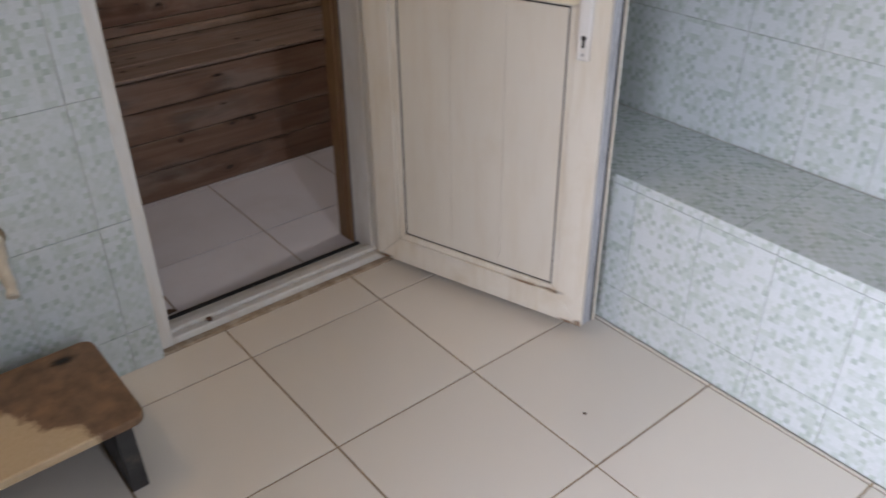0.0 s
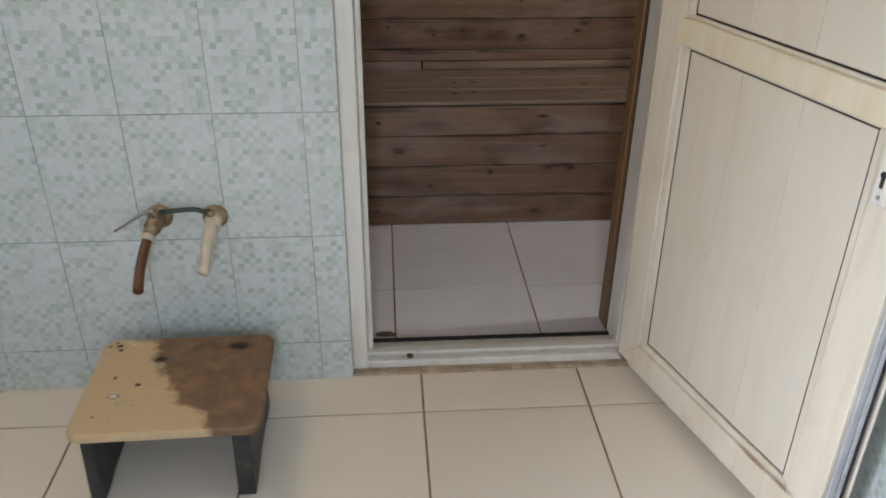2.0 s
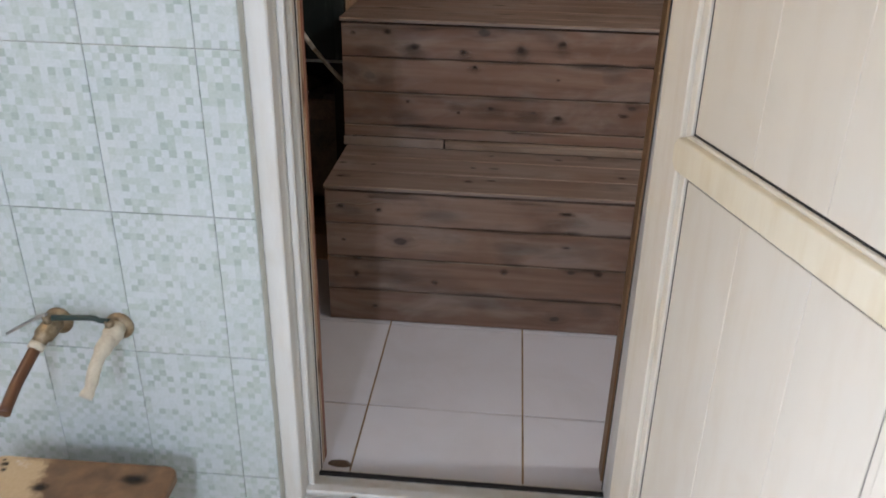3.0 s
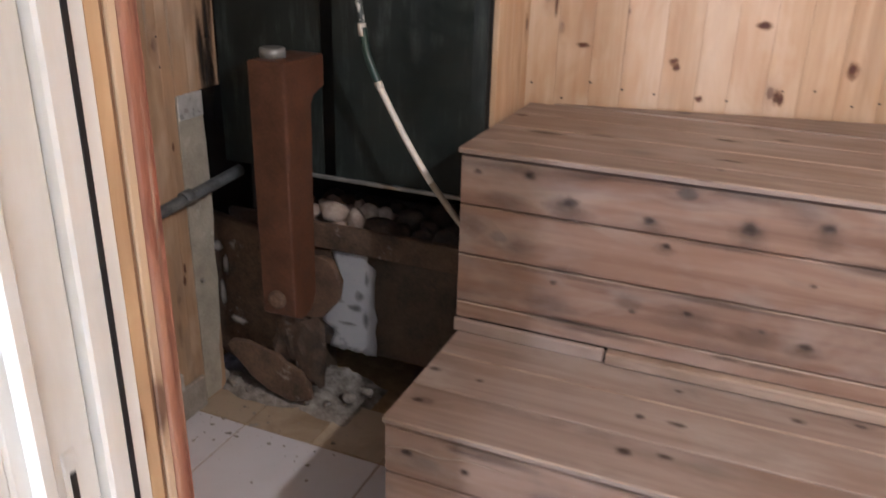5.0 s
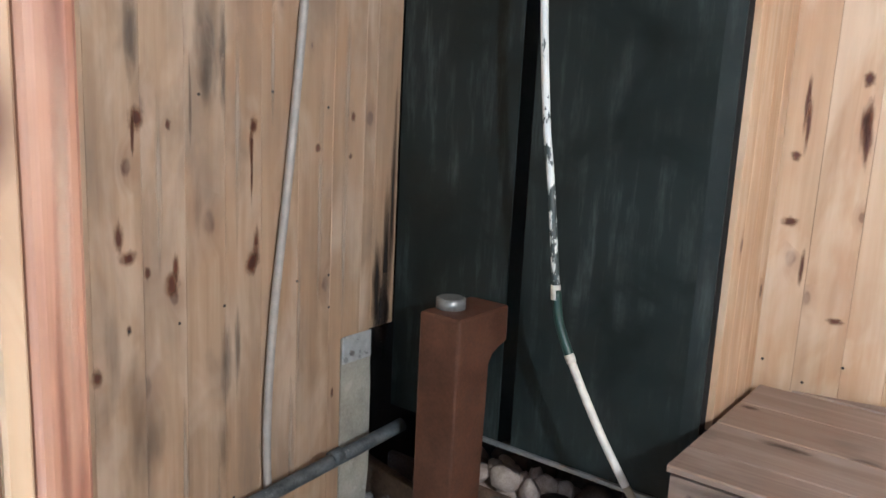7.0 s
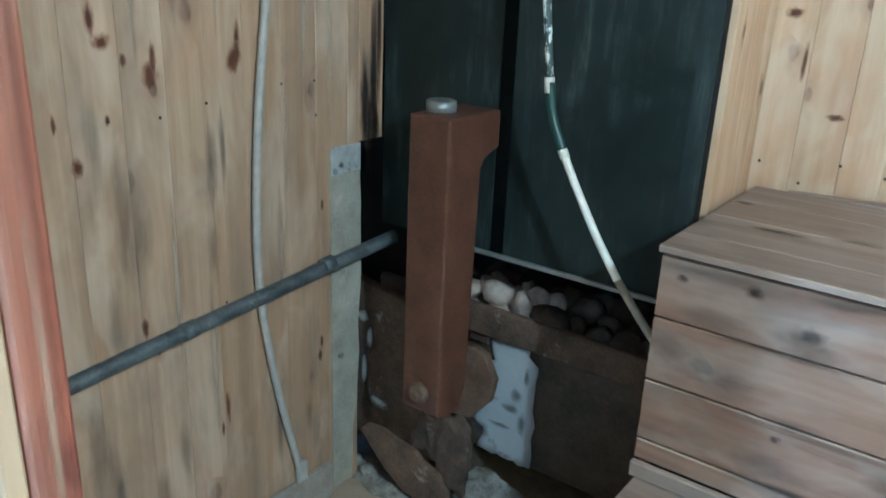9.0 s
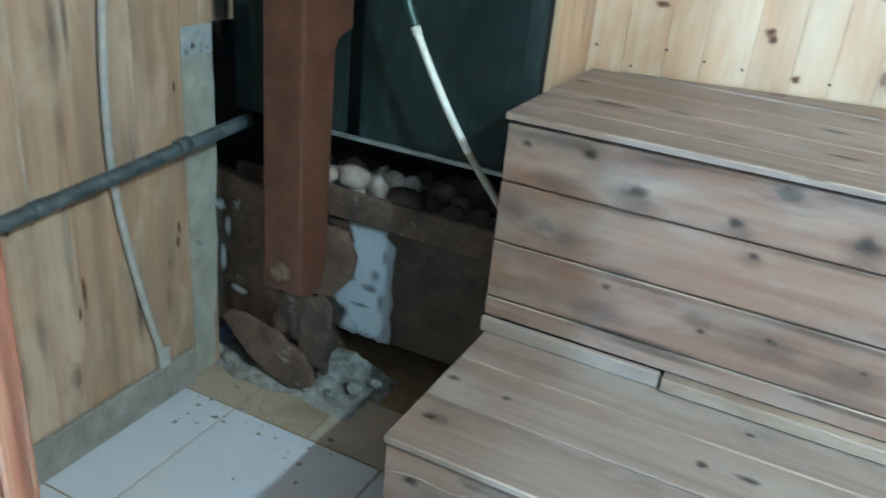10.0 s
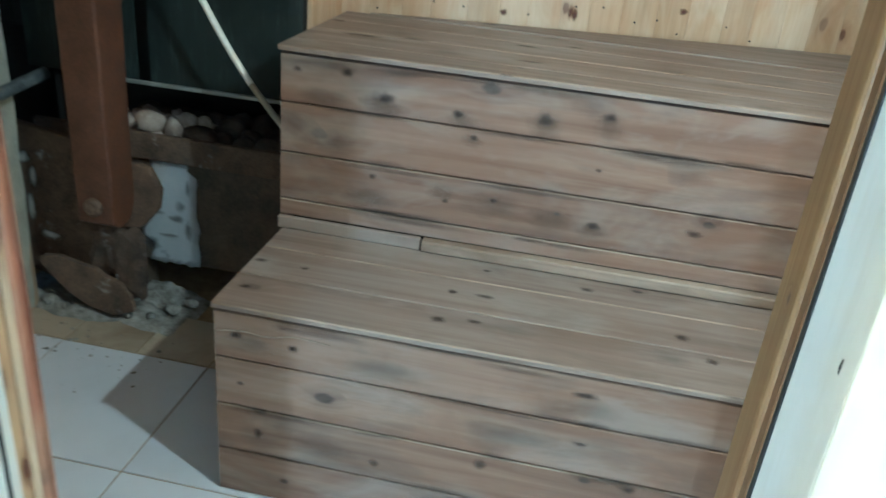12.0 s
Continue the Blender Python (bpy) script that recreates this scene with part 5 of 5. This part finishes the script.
for y, z, a, b, mat in ((1.06, 1.62, 0.090, 0.022, GREY_STAIN), (1.095, 1.58, 0.080, 0.008, GREY_STAIN), (1.02, 1.50, 0.060, 0.003, GREY_STAIN), (1.10, 0.98, 0.060, 0.012, GREY_STAIN), (1.13, 1.00, 0.070, 0.006, GREY_STAIN),
                        (0.90, 0.90, 0.100, 0.020, SMUDGE), (0.85, 1.05, 0.080, 0.012, SMUDGE), (0.90, 1.62, 0.060, 0.010, GREY_STAIN), (1.26, 0.30, 0.090, 0.010, GREY_STAIN), (0.83, 0.30, 0.100, 0.016, GREY_STAIN),
                        (1.13, 1.45, 0.160, 0.006, PALE_GRAIN), (1.36, 1.30, 0.200, 0.006, PALE_GRAIN), (1.30, 1.05, 0.120, 0.005, PALE_GRAIN), (1.22, 1.60, 0.100, 0.005, PALE_GRAIN), (0.95, 1.35, 0.120, 0.006, PALE_GRAIN),
                        (1.44, 1.20, 0.180, 0.007, PALE_GRAIN), (1.44, 1.55, 0.120, 0.007, PALE_GRAIN), (1.28, 0.75, 0.100, 0.006, PALE_GRAIN), (1.00, 0.75, 0.120, 0.006, PALE_GRAIN), (1.08, 0.55, 0.140, 0.007, PALE_GRAIN),
                        (1.166, 1.37, 0.050, 0.0025, KNOT), (0.900, 1.445, 0.030, 0.003, KNOT), (1.412, 0.82, 0.010, 0.004, KNOT), (1.35, 1.41, 0.008, 0.006, KNOT), (1.46, 1.48, 0.010, 0.006, KNOT), (1.455, 1.39, 0.006, 0.005, KNOT)):
    knot(sauna_left, pose(SL, y, z, 0, 90, 0), a, b, mat, "stain")
for x, z, a, b in ((0.060, 1.513, 0.004, 0.045), (0.084, 1.210, 0.004, 0.030), (0.407, 1.071, 0.010, 0.009), (0.485, 0.976, 0.009, 0.007), (0.681, 0.994, 0.006, 0.016), (0.174, 1.500, 0.007, 0.050)):
    knot(sauna_back, pose(x, 0, z, 90, 0, 0), a, b, KNOT)
# lime smears on the stove's plate, a scorched end of the pine wall
for x, z, a, c in ((-0.985, 0.30, 0.012, 0.045), (-0.965, 0.40, 0.012, 0.030), (-0.99, 0.46, 0.020, 0.018), (-0.93, 0.22, 0.030, 0.014)):
    knot(stove, pose(x, 1.585 - 0.0052 - 0.105 * (x + 0.885), z, 90, 0, -6), a, c, LIME_SMEAR, "lime_smear")
for x, z, a, c in ((-0.640, 0.300, 0.022, 0.006), (-0.600, 0.225, 0.024, 0.005), (-0.555, 0.330, 0.012, 0.016), (-0.570, 0.285, 0.020, 0.010), (-0.535, 0.250, 0.010, 0.024), (-0.660, 0.190, 0.020, 0.018), (-0.530, 0.390, 0.006, 0.020)):
    knot(patch, pose(x, 1.7005, z, 90, 0, 0), a, c, IRON_SMEAR, "dark_mark")
for y, z, a, c in ((1.575, 0.995, 0.055, 0.022), (1.560, 1.05, 0.09, 0.012), (1.59, 1.08, 0.16, 0.028), (1.61, 1.30, 0.20, 0.016), (1.60, 0.985, 0.04, 0.03)):
    knot(sauna_left, pose(SL, y, z, 0, 90, 0), a, min(c, (1.626 - y) / 2.3), SCORCH, "scorch_mark")
for m, a, c in LINING_KNOTS:
    knot(door_frame, m, a, c, KNOT)
for y, z, a, c, mat in ((0.2475, 1.62, 0.10, 0.0030, RED_SMEAR), (0.2440, 1.40, 0.07, 0.0020, RED_SMEAR), (0.2500, 1.30, 0.12, 0.0020, RED_SMEAR), (0.2460, 1.08, 0.10, 0.0030, RED_SMEAR), (0.2490, 0.86, 0.12, 0.0030, RED_SMEAR),
                        (0.2450, 0.66, 0.10, 0.0030, RED_SMEAR), (0.2490, 0.42, 0.10, 0.0025, RED_SMEAR), (0.2470, 1.50, 0.06, 0.0025, PALE_STREAK), (0.2455, 1.20, 0.08, 0.0020, PALE_STREAK), (0.2500, 1.00, 0.06, 0.0020, PALE_STREAK)):
    knot(door_frame, pose(0.0532, y, z, 0, 90, 0), a, c, mat, "stain")
for x, z, a, c in ((0.735, 0.050, 0.012, 0.010), (0.700, 0.046, 0.024, 0.005), (0.640, 0.137, 0.030, 0.005), (0.560, 0.133, 0.050, 0.004), (0.030, 0.048, 0.030, 0.006)):
    knot(door, pose(x, -0.0012, z, 90, 0, 0), a, c, RUST_STAIN, "stain")
# specks and flecks on the stool's top
for x, y, a, c, mat in ((-0.136, -0.050, 0.012, 0.008, LIME_SMEAR), (-0.115, -0.075, 0.008, 0.005, LIME_SMEAR), (-0.195, 0.150, 0.004, 0.004, SCORCH), (-0.180, 0.162, 0.004, 0.004, SCORCH), (-0.172, 0.150, 0.008, 0.006, SCORCH),
                        (-0.165, 0.132, 0.006, 0.005, SCORCH), (-0.150, 0.020, 0.004, 0.005, SCORCH), (-0.165, -0.120, 0.003, 0.003, SCORCH), (-0.090, -0.010, 0.006, 0.005, SCORCH), (-0.060, 0.088, 0.016, 0.010, SCORCH), (0.130, 0.130, 0.026, 0.014, SCORCH)):
    knot(seat, pose(x, y, 0.2222), a, c, mat, "speck")
# crumbs of ash and dirt strewn over the tiles before the stove
rnd = random.Random(77)
verts, faces = [], []
while len(faces) < 420:
    x, y = rnd.uniform(-0.94, -0.46), 1.47 - abs(rnd.gauss(0.0, 0.13))
    if x > -0.72 and rnd.random() < 0.5 or y < 0.9:
        continue
    r, k0 = rnd.choice((0.0018, 0.0025, 0.004, 0.0065)) * rnd.uniform(0.6, 1.3), len(verts)
    turn = rnd.uniform(0, 6.28)
    for k in range(5):
        a = turn + k * 1.257
        verts.append((x + r * rnd.uniform(0.6, 1.4) * math.cos(a), y + r * rnd.uniform(0.6, 1.4) * math.sin(a), -0.0101))
    verts.append((x, y, -0.0100 + r * 0.45))
    faces += [(k0 + k, k0 + (k + 1) % 5, k0 + 5) for k in range(5)]
data = bpy.data.meshes.new("floor_dirt")
data.from_pydata(verts, [], faces)
data.materials.append(ASH)
tagged(new("floor_dirt", data), "grey crumbs of ash and dirt on white tiles", "dirt", kind="stuff")
# grey smudges on the benches
for x, z, a, b in ((0.00, 0.835, 0.050, 0.014), (0.13, 0.84, 0.030, 0.018), (0.16, 0.825, 0.035, 0.016), (0.33, 0.83, 0.024, 0.016), (0.52, 0.84, 0.030, 0.026), (0.66, 0.86, 0.024, 0.026), (-0.07, 0.76, 0.03, 0.022), (0.36, 0.78, 0.020, 0.012),
                   (0.43, 0.63, 0.06, 0.026), (0.30, 0.645, 0.030, 0.016), (0.66, 0.61, 0.030, 0.016), (0.56, 0.62, 0.05, 0.02), (0.12, 0.60, 0.05, 0.02)):
    knot(upper, pose(x, 1.3618, z, 90, 0, 0), a, b, SMUDGE, "stain")
rnd = random.Random(21)
for parent, y, joints in ((upper, 1.3612, (0.566, 0.688, 0.811, 0.920)), (lower, 0.9512, (0.112, 0.236, 0.358, 0.464))):
    for z in joints:
        for k in range(5):
            knot(parent, pose(rnd.uniform(-0.02, 1.05), y, z + rnd.uniform(-0.010, 0.008), 90, 0, 0), rnd.uniform(0.03, 0.11), rnd.uniform(0.004, 0.009), JOINT_GRIME, "grime_streak")
for x, z, a, b in ((0.0, 0.40, 0.05, 0.016), (0.28, 0.40, 0.06, 0.02), (0.55, 0.30, 0.07, 0.02), (0.15, 0.17, 0.06, 0.02), (0.45, 0.08, 0.07, 0.02), (0.7, 0.40, 0.05, 0.02)):
    knot(lower, pose(x, 0.9518, z, 90, 0, 0), a, b, SMUDGE, "stain")
for x, z, a, b in ((0.162, 1.613, 0.009, 0.013), (0.167, 1.522, 0.009, 0.040), (0.049, 1.309, 0.012, 0.009), (0.044, 1.45, 0.008, 0.009), (0.164, 1.103, 0.013, 0.006), (0.053, 1.561, 0.005, 0.045), (0.857, 1.072, 0.012, 0.018), (0.416, 1.056, 0.008, 0.008), (0.693, 0.988, 0.007, 0.014), (0.622, 1.176, 0.016, 0.010), (1.01, 1.023, 0.010, 0.008)):
    knot(sauna_back, pose(x, 0, z, 90, 0, 0), a, b, KNOT)
part("split", tube(bmesh.new(), smooth_line([(-0.088, 0.9505, 0.421), (-0.03, 0.9505, 0.431), (0.03, 0.9505, 0.428), (0.09, 0.9505, 0.440), (0.168, 0.9505, 0.436)], 5), [0.0008] + [0.0019] * 14 + [0.0013] * 5 + [0.0005], 6), BLEACHED, lower, "pale raised split")

# dried mud on the floor behind the sill and a rusty crumb on the sill
bm = bmesh.new()
rim = [bm.verts.new((0.030 * math.cos(a) * (1 + 0.4 * noise.noise((math.cos(a), math.sin(a), 5))), 0.014 * math.sin(a), 0.0012)) for a in [2 * math.pi * k / 16 for k in range(16)]]
low = [bm.verts.new((v.co.x * 1.08, v.co.y * 1.08, 0.0)) for v in rim]
bm.faces.new(rim)
for k in range(16):
    bm.faces.new((low[k], low[(k + 1) % 16], rim[(k + 1) % 16], rim[k]))
thing("dried_mud", bm, STOVE_RUST, "small brown dried mud patch beside the sill", "mud", at=pose(0.094, 0.222, -0.0098))
thing("rust_crumb", rock(31, 0.010), RUST, "small rusty crumb on the white sill", "crumb", at=pose(0.165, 0.048, 0.034))

thing("floor_speck", rock(41, 0.005, 0.4), TAN_RUST, "tiny dark crumb on the cream floor tiles", "crumb", at=pose(0.76, -0.926, 0.002))

# ---------------------------------------------------------------- tiles
T, store = 0.4545, {}
XT, YT, WW, WH = 0.194, -0.157, 0.2116, 0.333
tiled(floor, spans(LEFT, LEDGE, XT, T), spans(REAR, 0.0398, YT, T), lambda a, b: pose(a, b, 0.0), CREAM, 0.006, store)
tiled(sauna_floor, spans(-1.20, SR, 0.125, T), spans(0.1795, 1.392, 0.482, T), lambda a, b: pose(a, b, -0.010), PALE, 0.0055, store)
tiled(sauna_floor, spans(-1.20, -0.10, 0.125, T / 2), spans(1.392, 1.62, 1.392, T / 2), lambda a, b: pose(a, b, -0.010), DIRTY, 0.005, store)
tiled(wall_front, spans(-0.957, 0.0, -0.0845, WW), spans(0.0, TOP, 0.128, WH), lambda a, b: pose(a, 0.0, b, 90, 0, 0), MOSAIC, 0.0015, store)
tiled(wall_front, spans(0.83, RIGHT, 0.83, WW), spans(0.0, TOP, 0.128, WH), lambda a, b: pose(a, 0.0, b, 90, 0, 0), MOSAIC, 0.0015, store)
tiled(wall_front, spans(0.0, 0.83, -0.0845, WW), spans(2.085, TOP, 0.128, WH), lambda a, b: pose(a, 0.0, b, 90, 0, 0), MOSAIC, 0.0015, store)
turn = math.degrees(math.atan2(0.092, 0.103))
tiled(wall_corner, [(0.0, 0.138)], spans(0.0, TOP, 0.128, WH), lambda a, b: pose(-1.0553, -0.0910, 0) @ pose(0, 0, 0, 0, 0, turn) @ pose(a, 0, b, 90, 0, 0), MOSAIC, 0.0015, store)
tiled(ledge, spans(0.0, -REAR, 0.1, WW), spans(0.0, 0.488, 0.128, WH), lambda a, b: pose(LEDGE, -a, b) @ pose(0, 0, 0, 90, 0, -90), MOSAIC, 0.0015, store)
tiled(ledge, spans(0.0, -REAR, 0.05, WH), spans(LEDGE, RIGHT, LEDGE, WW), lambda a, b: pose(b, -a, 0.488) @ pose(0, 0, 0, 0, 0, -90), MOSAIC, 0.0015, store)
tiled(wall_right, spans(0.0, -REAR, 0.1, WW), spans(0.489, TOP, 0.489, WH), lambda a, b: pose(RIGHT, -a, b) @ pose(0, 0, 0, 90, 0, -90), MOSAIC, 0.0015, store)
# dark insect-sized chip on the plastic jamb
part("chip", tube(bmesh.new(), [(JR - 0.0008, 0.098, 1.076), (JR - 0.0014, 0.098, 1.070), (JR - 0.0008, 0.098, 1.064)], [0.0004, 0.0009, 0.0004], 8), SLOT, door_frame, "small dark chip")
